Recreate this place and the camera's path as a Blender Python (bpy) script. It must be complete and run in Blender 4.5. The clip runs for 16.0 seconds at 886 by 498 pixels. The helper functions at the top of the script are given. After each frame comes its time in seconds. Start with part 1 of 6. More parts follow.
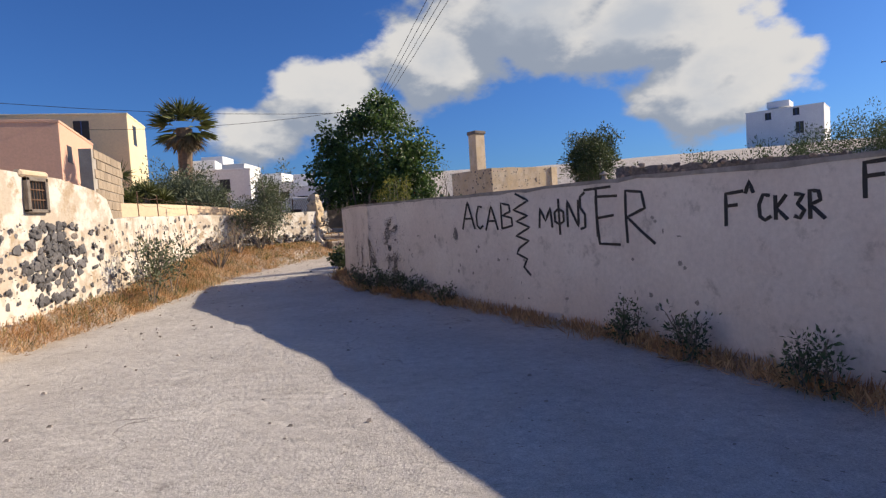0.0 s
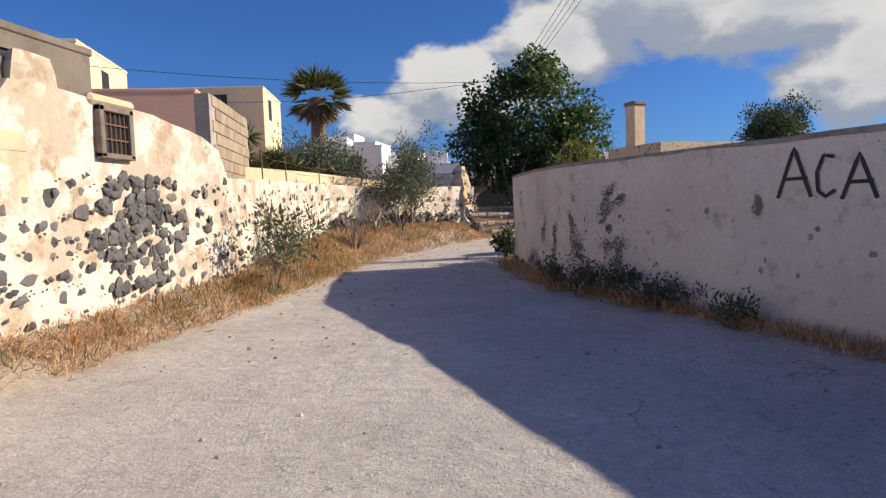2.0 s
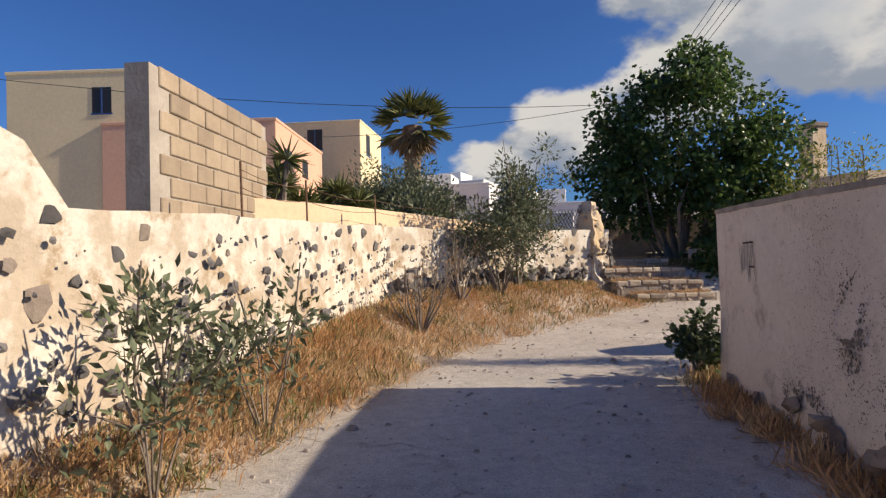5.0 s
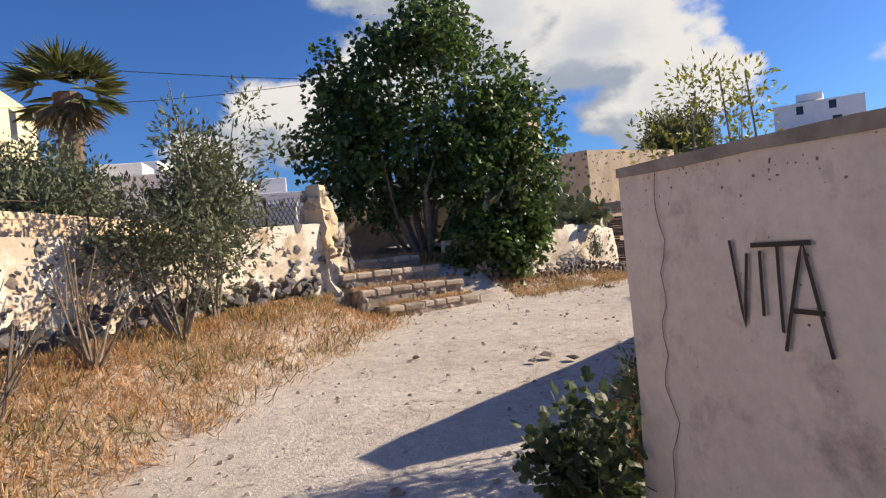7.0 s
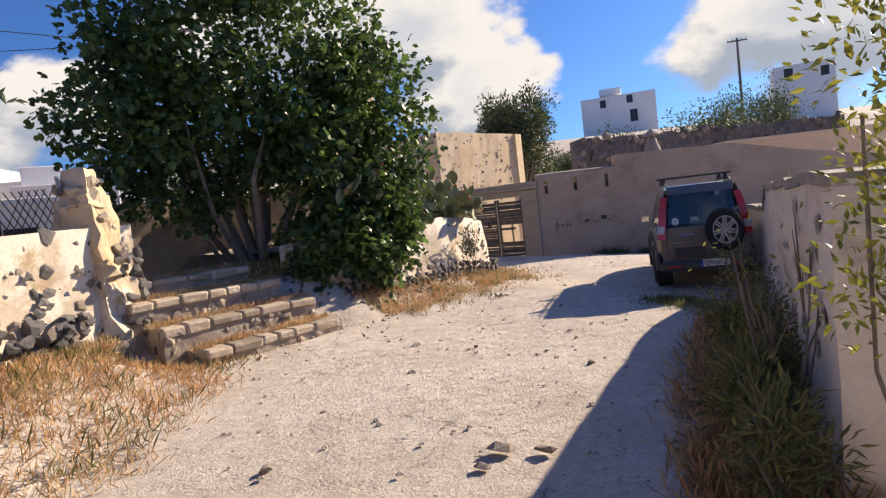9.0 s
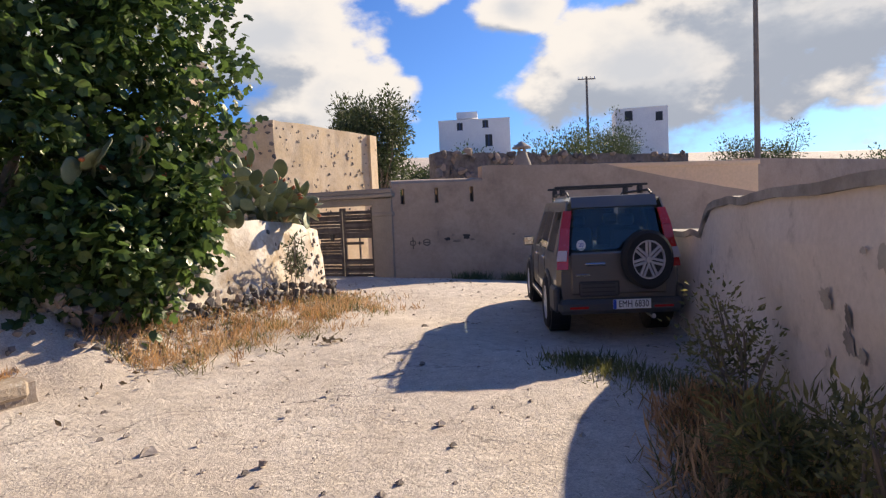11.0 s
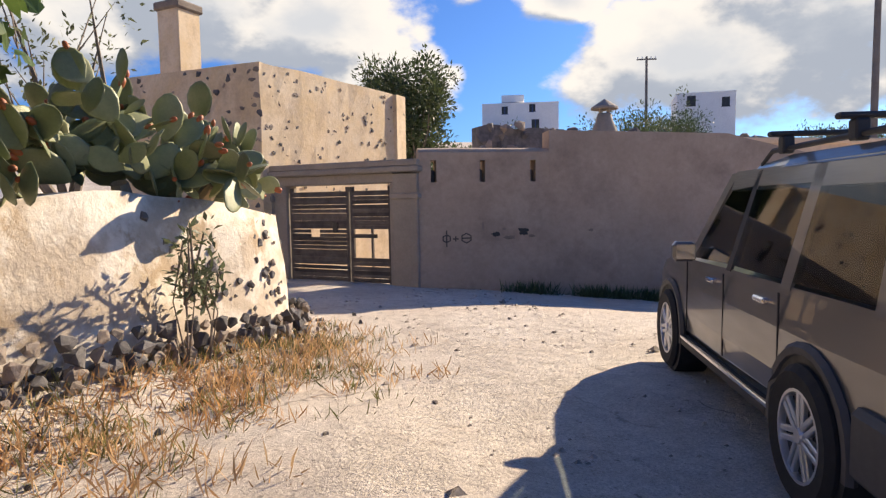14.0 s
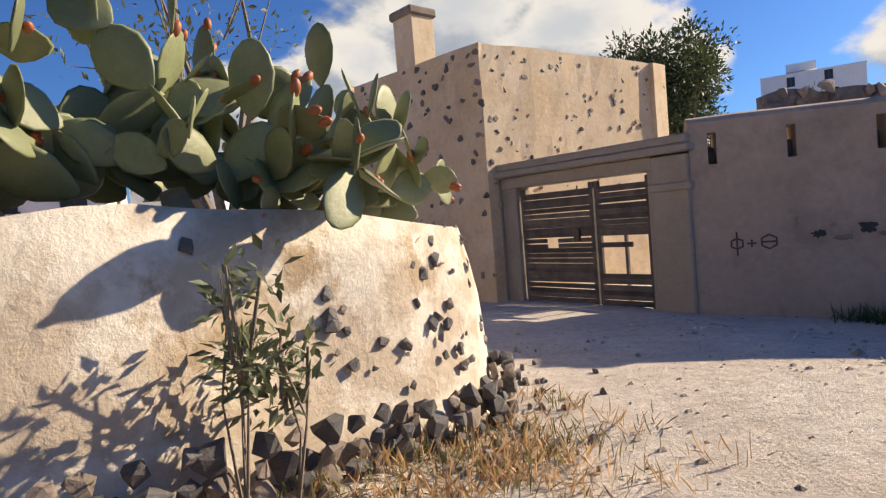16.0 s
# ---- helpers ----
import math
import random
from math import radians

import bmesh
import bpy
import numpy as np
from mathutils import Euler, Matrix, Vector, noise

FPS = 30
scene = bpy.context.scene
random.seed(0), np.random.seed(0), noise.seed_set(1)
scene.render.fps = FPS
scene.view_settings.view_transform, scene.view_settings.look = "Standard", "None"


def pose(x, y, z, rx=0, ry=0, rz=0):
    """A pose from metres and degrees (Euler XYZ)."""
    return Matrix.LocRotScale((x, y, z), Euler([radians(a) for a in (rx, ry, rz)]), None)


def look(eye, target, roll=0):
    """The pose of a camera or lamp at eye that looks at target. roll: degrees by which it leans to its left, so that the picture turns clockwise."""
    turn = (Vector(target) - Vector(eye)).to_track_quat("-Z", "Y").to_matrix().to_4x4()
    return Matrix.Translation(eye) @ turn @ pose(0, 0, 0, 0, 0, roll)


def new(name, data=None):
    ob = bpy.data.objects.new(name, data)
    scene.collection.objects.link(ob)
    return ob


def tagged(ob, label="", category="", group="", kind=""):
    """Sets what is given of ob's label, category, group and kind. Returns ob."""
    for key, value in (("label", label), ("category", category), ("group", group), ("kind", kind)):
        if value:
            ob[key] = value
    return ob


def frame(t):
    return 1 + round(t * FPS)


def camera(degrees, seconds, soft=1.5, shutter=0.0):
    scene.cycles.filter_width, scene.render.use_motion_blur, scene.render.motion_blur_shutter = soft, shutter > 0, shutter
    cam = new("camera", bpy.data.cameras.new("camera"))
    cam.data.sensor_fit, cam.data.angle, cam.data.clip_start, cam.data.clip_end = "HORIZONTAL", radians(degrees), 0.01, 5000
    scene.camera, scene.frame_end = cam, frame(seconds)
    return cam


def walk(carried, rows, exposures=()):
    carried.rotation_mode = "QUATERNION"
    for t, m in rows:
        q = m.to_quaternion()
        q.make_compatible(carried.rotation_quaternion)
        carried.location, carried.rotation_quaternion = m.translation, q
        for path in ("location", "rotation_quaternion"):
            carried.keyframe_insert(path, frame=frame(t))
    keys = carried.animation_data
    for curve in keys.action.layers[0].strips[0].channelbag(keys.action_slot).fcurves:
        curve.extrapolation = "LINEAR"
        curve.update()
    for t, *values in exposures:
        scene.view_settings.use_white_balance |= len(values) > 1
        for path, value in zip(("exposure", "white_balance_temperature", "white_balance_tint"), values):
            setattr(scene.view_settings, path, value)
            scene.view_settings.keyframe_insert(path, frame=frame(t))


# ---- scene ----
cam = camera(72.0, 16.0, soft=1.3)
ROWS = [
    (0.0, 0.000, -0.000, 1.550, 0.18, -2.68, 3.46),
    (0.5, -0.447, 1.077, 1.399, 2.28, -2.63, 3.77),
    (1.0, -1.140, 2.261, 1.349, 5.04, -2.28, 3.33),
    (1.5, -1.455, 3.142, 1.316, 8.62, -2.88, 2.48),
    (2.0, -1.775, 4.057, 1.346, 11.32, -3.43, 2.00),
    (2.5, -1.922, 4.916, 1.366, 16.77, -4.48, 2.15),
    (3.0, -2.155, 5.847, 1.422, 23.40, -3.39, 1.87),
    (3.2, -2.272, 6.186, 1.453, 25.74, -2.34, 1.71),
    (5.3, -3.224, 10.685, 1.626, 19.63, 1.26, 1.34),
    (5.5, -3.281, 11.137, 1.640, 16.07, 1.26, 1.87),
    (6.0, -3.497, 12.211, 1.691, 7.53, 0.70, 3.06),
    (6.5, -3.731, 13.156, 1.746, -0.49, 0.32, 4.35),
    (7.0, -3.835, 14.233, 1.816, -3.45, -1.20, 5.12),
    (7.5, -3.974, 14.999, 1.907, -4.67, -1.85, 5.48),
    (8.0, -4.088, 15.713, 2.022, -8.07, -3.25, 5.95),
    (8.5, -4.115, 16.468, 2.077, -13.28, -3.34, 7.28),
    (9.0, -3.916, 17.308, 1.998, -20.05, -3.81, 6.61),
    (9.5, -3.697, 18.167, 1.979, -30.50, -3.08, 4.36),
    (9.7, -3.579, 18.374, 1.964, -35.30, -3.10, 2.78),
    (11.8, -1.732, 21.238, 1.761, -32.87, -3.50, 2.15),
    (12.0, -1.575, 21.515, 1.767, -32.80, -3.52, 2.00),
    (12.5, -1.204, 22.115, 1.739, -32.49, -3.44, 1.74),
    (13.0, -0.778, 22.721, 1.696, -32.00, -3.58, 1.35),
    (13.5, -0.404, 23.355, 1.707, -30.86, -3.76, 1.10),
    (14.0, -0.021, 23.950, 1.710, -30.14, -4.24, 0.89),
    (14.5, 0.338, 24.490, 1.727, -26.50, -5.35, 1.51),
    (15.0, 0.630, 25.145, 1.661, -21.47, -5.20, 2.12),
    (15.5, 0.895, 25.717, 1.695, -14.53, -2.39, 3.55),
    (16.0, 1.080, 26.174, 1.670, -6.14, -2.65, 4.74),
]
walk(cam, [(t, pose(x, y, z, 90 + pitch, roll, yaw)) for t, x, y, z, yaw, pitch, roll in ROWS],
     exposures=[(0.0, 0.35, 6900, 10), (3.0, 0.4, 7000, 10), (5.5, 0.25, 7200, 10), (6.0, 0.38, 7200, 10), (6.6, 0.55, 7200, 10), (7.2, 0.6, 7200, 10), (8.0, 0.5, 7200, 10), (9.5, 0.82, 7500, 12), (12.0, 0.7, 7500, 12), (13.0, 0.85, 7500, 12), (15.0, 0.8, 7600, 10), (16.0, 0.65, 7600, 10)])

# ---- light: low sun ahead and to the right, blue sky with clouds ----
SUN_AZ, SUN_EL = radians(15), radians(27.5)
SUN_DIR = Vector((math.cos(SUN_AZ) * math.cos(SUN_EL), math.sin(SUN_AZ) * math.cos(SUN_EL), math.sin(SUN_EL)))
sun = new("sun", bpy.data.lights.new("sun", "SUN"))
sun.data.energy, sun.data.angle, sun.data.color = 5.0, radians(0.6), (1.0, 0.88, 0.72)
sun.matrix_world = look((0, 0, 30), Vector((0, 0, 30)) - SUN_DIR)


def bearing(az, el):
    """The way to a place in the sky: degrees to the right of +y, and up."""
    a, e = radians(az), radians(el)
    return (math.sin(a) * math.cos(e), math.cos(a) * math.cos(e), math.sin(e))


# cumulus heaps, with painted sun glare at 52 and 66: bearing, height, half width (radians), weight
HEAPS = [(9, 19, 0.17, 1.0), (19, 16, 0.13, 1.0), (1, 15, 0.12, 0.9), (4, 26, 0.15, 1.0), (-9, 11, 0.1, 0.7), (24, 10, 0.12, 0.8), (-16, 8, 0.07, 0.65), (34, 20, 0.06, 0.75), (41, 18, 0.08, 0.9), (52, 12, 0.17, 1.0), (66, 17, 0.27, 1.0), (30, 11, 0.05, 0.6)]


def sky_world():
    w = bpy.data.worlds.new("sky")
    scene.world = w
    w.use_nodes = True
    nt = w.node_tree
    nd, lk = nt.nodes, nt.links
    nd.clear()
    out, bg = nd.new("ShaderNodeOutputWorld"), nd.new("ShaderNodeBackground")
    sky = nd.new("ShaderNodeTexSky")
    sky.sky_type, sky.sun_disc = "NISHITA", False
    sky.sun_elevation, sky.sun_rotation = SUN_EL, math.pi / 2 - SUN_AZ
    sky.air_density, sky.dust_density, sky.ozone_density = 1.0, 0.6, 3.0
    co = nd.new("ShaderNodeTexCoord").outputs["Generated"]

    def mth(op, *vals):
        n = nd.new("ShaderNodeMath")
        n.operation = op
        for i, v in enumerate(vals):
            if isinstance(v, (int, float)):
                n.inputs[i].default_value = v
            else:
                lk.new(v, n.inputs[i])
        return n.outputs[0]

    def vec(op, a, v, out=0):
        n = nd.new("ShaderNodeVectorMath")
        n.operation = op
        lk.new(a, n.inputs[0])
        n.inputs[1].default_value = v
        return n.outputs[out]

    def density(p):
        """Billowing heaps where HEAPS says, and added unseen clouds behind that whiten the fill light."""
        flat = vec("MULTIPLY", p, (1, 1, 1.7))
        total = None
        for az, el, r, wt in HEAPS:
            x, y, z = bearing(az, el)
            d = vec("DISTANCE", flat, (x, y, z * 1.7), "Value")
            h = mth("MULTIPLY", mth("SUBTRACT", 1.0, mth("DIVIDE", d, r * 1.35)), wt * 0.62)
            total = h if total is None else mth("MAXIMUM", total, h)
        # scattered clouds behind the view, added only to tune the shade's fill
        back = mth("MULTIPLY_ADD", vec("DOT_PRODUCT", p, (-0.1, -0.95, 0.35), "Value"), 0.5, -0.05)
        total = mth("MAXIMUM", total, mth("MAXIMUM", mth("MINIMUM", back, -0.04), -0.3))
        n = nd.new("ShaderNodeTexNoise")
        n.inputs["Scale"].default_value, n.inputs["Detail"].default_value, n.inputs["Roughness"].default_value = 7.5, 9, 0.55
        lk.new(flat, n.inputs["Vector"])
        m = nd.new("ShaderNodeTexNoise")
        m.inputs["Scale"].default_value, m.inputs["Detail"].default_value = 2.6, 3
        lk.new(flat, m.inputs["Vector"])
        bumps = mth("ADD", mth("MULTIPLY", mth("SUBTRACT", n.outputs["Fac"], 0.5), 0.85), mth("MULTIPLY", mth("SUBTRACT", m.outputs["Fac"], 0.5), 0.35))
        return mth("ADD", total, bumps)

    here = density(co)
    sunward = density(vec("ADD", co, (0.035, 0.01, 0.05)))

    def rng(f, a, b):
        n = nd.new("ShaderNodeMapRange")
        n.interpolation_type = "SMOOTHSTEP"
        n.inputs["From Min"].default_value, n.inputs["From Max"].default_value = a, b
        lk.new(f, n.inputs["Value"])
        return n.outputs[0]

    def mix(f, a, b):
        n = nd.new("ShaderNodeMix")
        n.data_type = "RGBA"
        lk.new(f, n.inputs["Factor"])
        for key, v in (("A", a), ("B", b)):
            if isinstance(v, tuple):
                n.inputs[key].default_value = (*v, 1)
            else:
                lk.new(v, n.inputs[key])
        return n.outputs["Result"]

    # lit tops and edges, blue-grey hearts and bottoms
    tone = mix(rng(mth("SUBTRACT", here, sunward), -0.12, 0.12), (4.6, 5.5, 7.2), (10.8, 10.9, 11.2))
    tone = mix(rng(here, 0.25, 0.62), tone, (7.4, 8.2, 9.6))
    deep = nd.new("ShaderNodeMix")
    deep.data_type, deep.blend_type = "RGBA", "MULTIPLY"
    deep.inputs["Factor"].default_value = 1.0
    deep.inputs["B"].default_value = (0.5, 0.98, 1.85, 1)
    lk.new(sky.outputs[0], deep.inputs["A"])
    lk.new(mix(rng(here, 0.05, 0.2), deep.outputs["Result"], tone), bg.inputs[0])
    bg.inputs[1].default_value = 0.05
    lk.new(bg.outputs[0], out.inputs[0])


sky_world()


# ---- materials ----
def material(name, base, second=None, rough=0.85, scale=3.0, grain=40.0, bump=0.25, metal=0.0, contrast=(0.35, 0.65), third=None, third_scale=0.8, third_at=(0.5, 0.7), per_object=0.0, translucent=0.0):
    """Two-scale procedural surface: broad patches of base and second, stains of third, and fine grain."""
    m = bpy.data.materials.new(name)
    m.use_nodes = True
    nt = m.node_tree
    nd, lk = nt.nodes, nt.links
    bsdf = nd["Principled BSDF"]
    bsdf.inputs["Roughness"].default_value, bsdf.inputs["Metallic"].default_value = rough, metal
    co = nd.new("ShaderNodeTexCoord")
    geo = nd.new("ShaderNodeNewGeometry")
    pos = geo.outputs["Position"]

    def noise_at(s, detail=6, roughness=0.6):
        n = nd.new("ShaderNodeTexNoise")
        n.inputs["Scale"].default_value, n.inputs["Detail"].default_value, n.inputs["Roughness"].default_value = s, detail, roughness
        lk.new(pos, n.inputs["Vector"])
        return n.outputs["Fac"]

    def ramp(fac, lo, hi):
        r = nd.new("ShaderNodeMapRange")
        r.inputs["From Min"].default_value, r.inputs["From Max"].default_value = lo, hi
        lk.new(fac, r.inputs["Value"])
        return r.outputs[0]

    def mixed(fac, a, b, mode="MIX"):
        x = nd.new("ShaderNodeMix")
        x.data_type, x.blend_type = "RGBA", mode
        if isinstance(fac, float):
            x.inputs["Factor"].default_value = fac
        else:
            lk.new(fac, x.inputs["Factor"])
        for key, v in (("A", a), ("B", b)):
            if isinstance(v, tuple):
                x.inputs[key].default_value = (*v, 1)
            else:
                lk.new(v, x.inputs[key])
        return x.outputs["Result"]

    col = base
    if second:
        col = mixed(ramp(noise_at(scale), *contrast), base, second)
    if third:
        col = mixed(ramp(noise_at(third_scale, 8, 0.7), *third_at), col, third)
    fine = noise_at(grain, 4, 0.7)
    g = nd.new("ShaderNodeMapRange")
    g.inputs["To Min"].default_value, g.inputs["To Max"].default_value = 0.78, 1.2
    lk.new(fine, g.inputs["Value"])
    gm = nd.new("ShaderNodeVectorMath")
    gm.operation = "SCALE"
    if isinstance(col, tuple):
        gm.inputs[0].default_value = col
    else:
        lk.new(col, gm.inputs[0])
    lk.new(g.outputs[0], gm.inputs["Scale"])
    final = gm.outputs[0]
    if per_object:
        oi = nd.new("ShaderNodeObjectInfo")
        geo_i = geo.outputs["Random Per Island"]
        s = nd.new("ShaderNodeMath")
        s.operation = "ADD"
        lk.new(oi.outputs["Random"], s.inputs[0])
        lk.new(geo_i, s.inputs[1])
        fr = nd.new("ShaderNodeMath")
        fr.operation = "FRACT"
        lk.new(s.outputs[0], fr.inputs[0])
        pr = nd.new("ShaderNodeMapRange")
        pr.inputs["To Min"].default_value, pr.inputs["To Max"].default_value = 1 - per_object, 1 + per_object
        lk.new(fr.outputs[0], pr.inputs["Value"])
        ps = nd.new("ShaderNodeVectorMath")
        ps.operation = "SCALE"
        lk.new(final, ps.inputs[0])
        lk.new(pr.outputs[0], ps.inputs["Scale"])
        final = ps.outputs[0]
    lk.new(final, bsdf.inputs["Base Color"])
    if bump:
        b = nd.new("ShaderNodeBump")
        b.inputs["Strength"].default_value, b.inputs["Distance"].default_value = bump, 0.02
        lk.new(noise_at(grain * 0.5, 8, 0.7), b.inputs["Height"])
        lk.new(b.outputs[0], bsdf.inputs["Normal"])
    if translucent:
        tr = nd.new("ShaderNodeBsdfTranslucent")
        lk.new(final, tr.inputs["Color"])
        ms = nd.new("ShaderNodeMixShader")
        ms.inputs[0].default_value = translucent
        out = nd["Material Output"]
        lk.new(bsdf.outputs[0], ms.inputs[1])
        lk.new(tr.outputs[0], ms.inputs[2])
        lk.new(ms.outputs[0], out.inputs["Surface"])
    return m


M = {
    "ground": material("dusty_ground", (0.36, 0.33, 0.30), (0.46, 0.42, 0.385), scale=0.5, grain=22, bump=0.6, third=(0.29, 0.26, 0.235), third_scale=1.6, third_at=(0.55, 0.72)),
    "whitewash": material("old_whitewash", (0.60, 0.53, 0.48), (0.68, 0.62, 0.565), scale=0.9, grain=18, bump=0.3, third=(0.33, 0.29, 0.255), third_scale=3.4, third_at=(0.56, 0.74)),
    "lichen": material("dark_lichen_stain", (0.10, 0.088, 0.08), (0.22, 0.195, 0.175), scale=9, grain=40, bump=0.4),
    "coping": material("lichen_stained_coping", (0.34, 0.31, 0.28), (0.20, 0.18, 0.165), scale=5, grain=30, bump=0.5),
    "spray": material("black_spray_paint", (0.018, 0.016, 0.016), rough=0.6, bump=0.0),
    "spray_faint": material("faded_spray_paint", (0.07, 0.06, 0.055), rough=0.7, bump=0.0),
    "plaster": material("peeling_cream_plaster", (0.50, 0.415, 0.325), (0.68, 0.62, 0.54), scale=2.1, grain=14, bump=1.0, contrast=(0.44, 0.54), third=(0.40, 0.30, 0.20), third_scale=1.9, third_at=(0.54, 0.62)),
    "ochre": material("ochre_render", (0.60, 0.45, 0.28), (0.66, 0.54, 0.40), scale=1.6, grain=16, bump=0.4, third=(0.48, 0.36, 0.25), third_scale=2.2),
    "lava": material("black_lava_stone", (0.085, 0.08, 0.082), (0.15, 0.14, 0.14), scale=5, grain=30, bump=0.9, per_object=0.35),
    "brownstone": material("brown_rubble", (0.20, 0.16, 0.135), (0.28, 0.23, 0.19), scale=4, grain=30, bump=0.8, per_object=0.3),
    "block": material("cement_block", (0.30, 0.235, 0.17), (0.38, 0.30, 0.22), scale=2, grain=30, bump=0.5, per_object=0.15),
    "mortar": material("grey_mortar", (0.42, 0.38, 0.33), (0.34, 0.30, 0.26), scale=3, grain=26, bump=0.6),
    "cement": material("bare_cement_render", (0.15, 0.125, 0.1), (0.2, 0.17, 0.138), scale=0.8, grain=14, bump=0.3, third=(0.12, 0.10, 0.085), third_scale=1.4),
    "gatewall": material("worn_pinkish_render", (0.36, 0.275, 0.215), (0.42, 0.33, 0.265), scale=0.9, grain=12, bump=0.3, third=(0.28, 0.215, 0.175), third_scale=1.2),
    "gatestone": material("grey_moulded_stone", (0.33, 0.285, 0.24), (0.28, 0.24, 0.205), scale=2.5, grain=24, bump=0.35),
    "oldwood": material("weathered_dark_wood", (0.075, 0.062, 0.055), (0.13, 0.11, 0.095), scale=6, grain=60, bump=0.6, per_object=0.35),
    "white": material("white_limewash", (0.80, 0.80, 0.79), (0.74, 0.74, 0.74), scale=0.7, grain=8, bump=0.1),
    "cream": material("cream_paint", (0.78, 0.66, 0.42), (0.74, 0.62, 0.40), scale=0.6, grain=8, bump=0.1),
    "pink": material("salmon_paint", (0.70, 0.42, 0.30), (0.66, 0.40, 0.29), scale=0.6, grain=8, bump=0.1),
    "peach": material("peach_parapet_paint", (0.76, 0.56, 0.37), (0.72, 0.54, 0.37), scale=0.9, grain=12, bump=0.2),
    "dark": material("dark_opening", (0.02, 0.02, 0.022), rough=0.4, bump=0.0),
    "blue": material("blue_painted_wood", (0.03, 0.08, 0.25), rough=0.5, bump=0.1),
    "rust": material("rusty_iron", (0.11, 0.06, 0.04), (0.17, 0.09, 0.05), scale=20, grain=80, rough=0.8),
    "step": material("rough_step_stone", (0.38, 0.315, 0.255), (0.30, 0.25, 0.205), scale=4, grain=22, bump=0.9, third=(0.50, 0.44, 0.38), third_scale=5, third_at=(0.55, 0.62)),
    "sandstone": material("weathered_pale_stone", (0.46, 0.38, 0.29), (0.36, 0.29, 0.225), scale=5, grain=30, bump=0.8, per_object=0.3, third=(0.60, 0.54, 0.46), third_scale=7, third_at=(0.56, 0.64)),
    "bark": material("grey_bark", (0.16, 0.13, 0.105), (0.24, 0.20, 0.165), scale=8, grain=40, bump=0.8),
    "palmbark": material("palm_bark", (0.13, 0.085, 0.055), (0.20, 0.135, 0.09), scale=9, grain=40, bump=0.9),
    "fig": material("fig_leaf", (0.05, 0.095, 0.028), (0.105, 0.165, 0.044), scale=2.5, grain=9, rough=0.38, bump=0.15, per_object=0.5, translucent=0.4),
    "olive": material("grey_green_leaf", (0.10, 0.125, 0.07), (0.15, 0.17, 0.095), scale=3, grain=9, rough=0.55, bump=0.1, per_object=0.35, translucent=0.25),
    "bush": material("dark_green_leaf", (0.05, 0.075, 0.03), (0.085, 0.115, 0.045), scale=3, grain=9, rough=0.55, bump=0.1, per_object=0.4, translucent=0.25),
    "yellowleaf": material("yellow_green_leaf", (0.17, 0.19, 0.03), (0.26, 0.25, 0.05), scale=3, grain=9, rough=0.5, bump=0.1, per_object=0.35, translucent=0.4),
    "frond": material("palm_frond", (0.09, 0.11, 0.035), (0.15, 0.16, 0.05), scale=3, grain=14, rough=0.5, bump=0.1, per_object=0.3, translucent=0.2),
    "dryfrond": material("dry_frond", (0.26, 0.19, 0.10), (0.19, 0.14, 0.08), scale=3, grain=14, bump=0.1, per_object=0.3),
    "dry": material("dry_grass", (0.46, 0.255, 0.115), (0.57, 0.40, 0.23), scale=1.3, grain=10, bump=0.0, per_object=0.4, translucent=0.3),
    "weed": material("green_weed", (0.13, 0.14, 0.05), (0.22, 0.20, 0.08), scale=1.5, grain=10, bump=0.0, per_object=0.4, translucent=0.3),
    "cactus": material("prickly_pear_skin", (0.17, 0.195, 0.10), (0.24, 0.26, 0.145), scale=4, grain=45, rough=0.5, bump=0.25, per_object=0.25, third=(0.26, 0.23, 0.13), third_scale=6, third_at=(0.6, 0.75)),
    "cactuswood": material("corky_cactus_stem", (0.26, 0.19, 0.13), (0.34, 0.26, 0.18), scale=7, grain=30, bump=0.8),
    "fruit": material("prickly_pear_fruit", (0.42, 0.09, 0.03), (0.34, 0.12, 0.05), scale=12, grain=40, rough=0.5),
    "concretepole": material("grey_pole", (0.16, 0.14, 0.125), (0.2, 0.18, 0.16), scale=3, grain=20),
    "pebble": material("grey_grit", (0.30, 0.26, 0.225), (0.40, 0.35, 0.31), scale=4, grain=30, bump=0.5, per_object=0.4),
    "hill": material("dry_scrub_hill", (0.20, 0.17, 0.11), (0.28, 0.23, 0.15), scale=0.25, grain=3, bump=0.5, third=(0.10, 0.11, 0.055), third_scale=0.3),
}



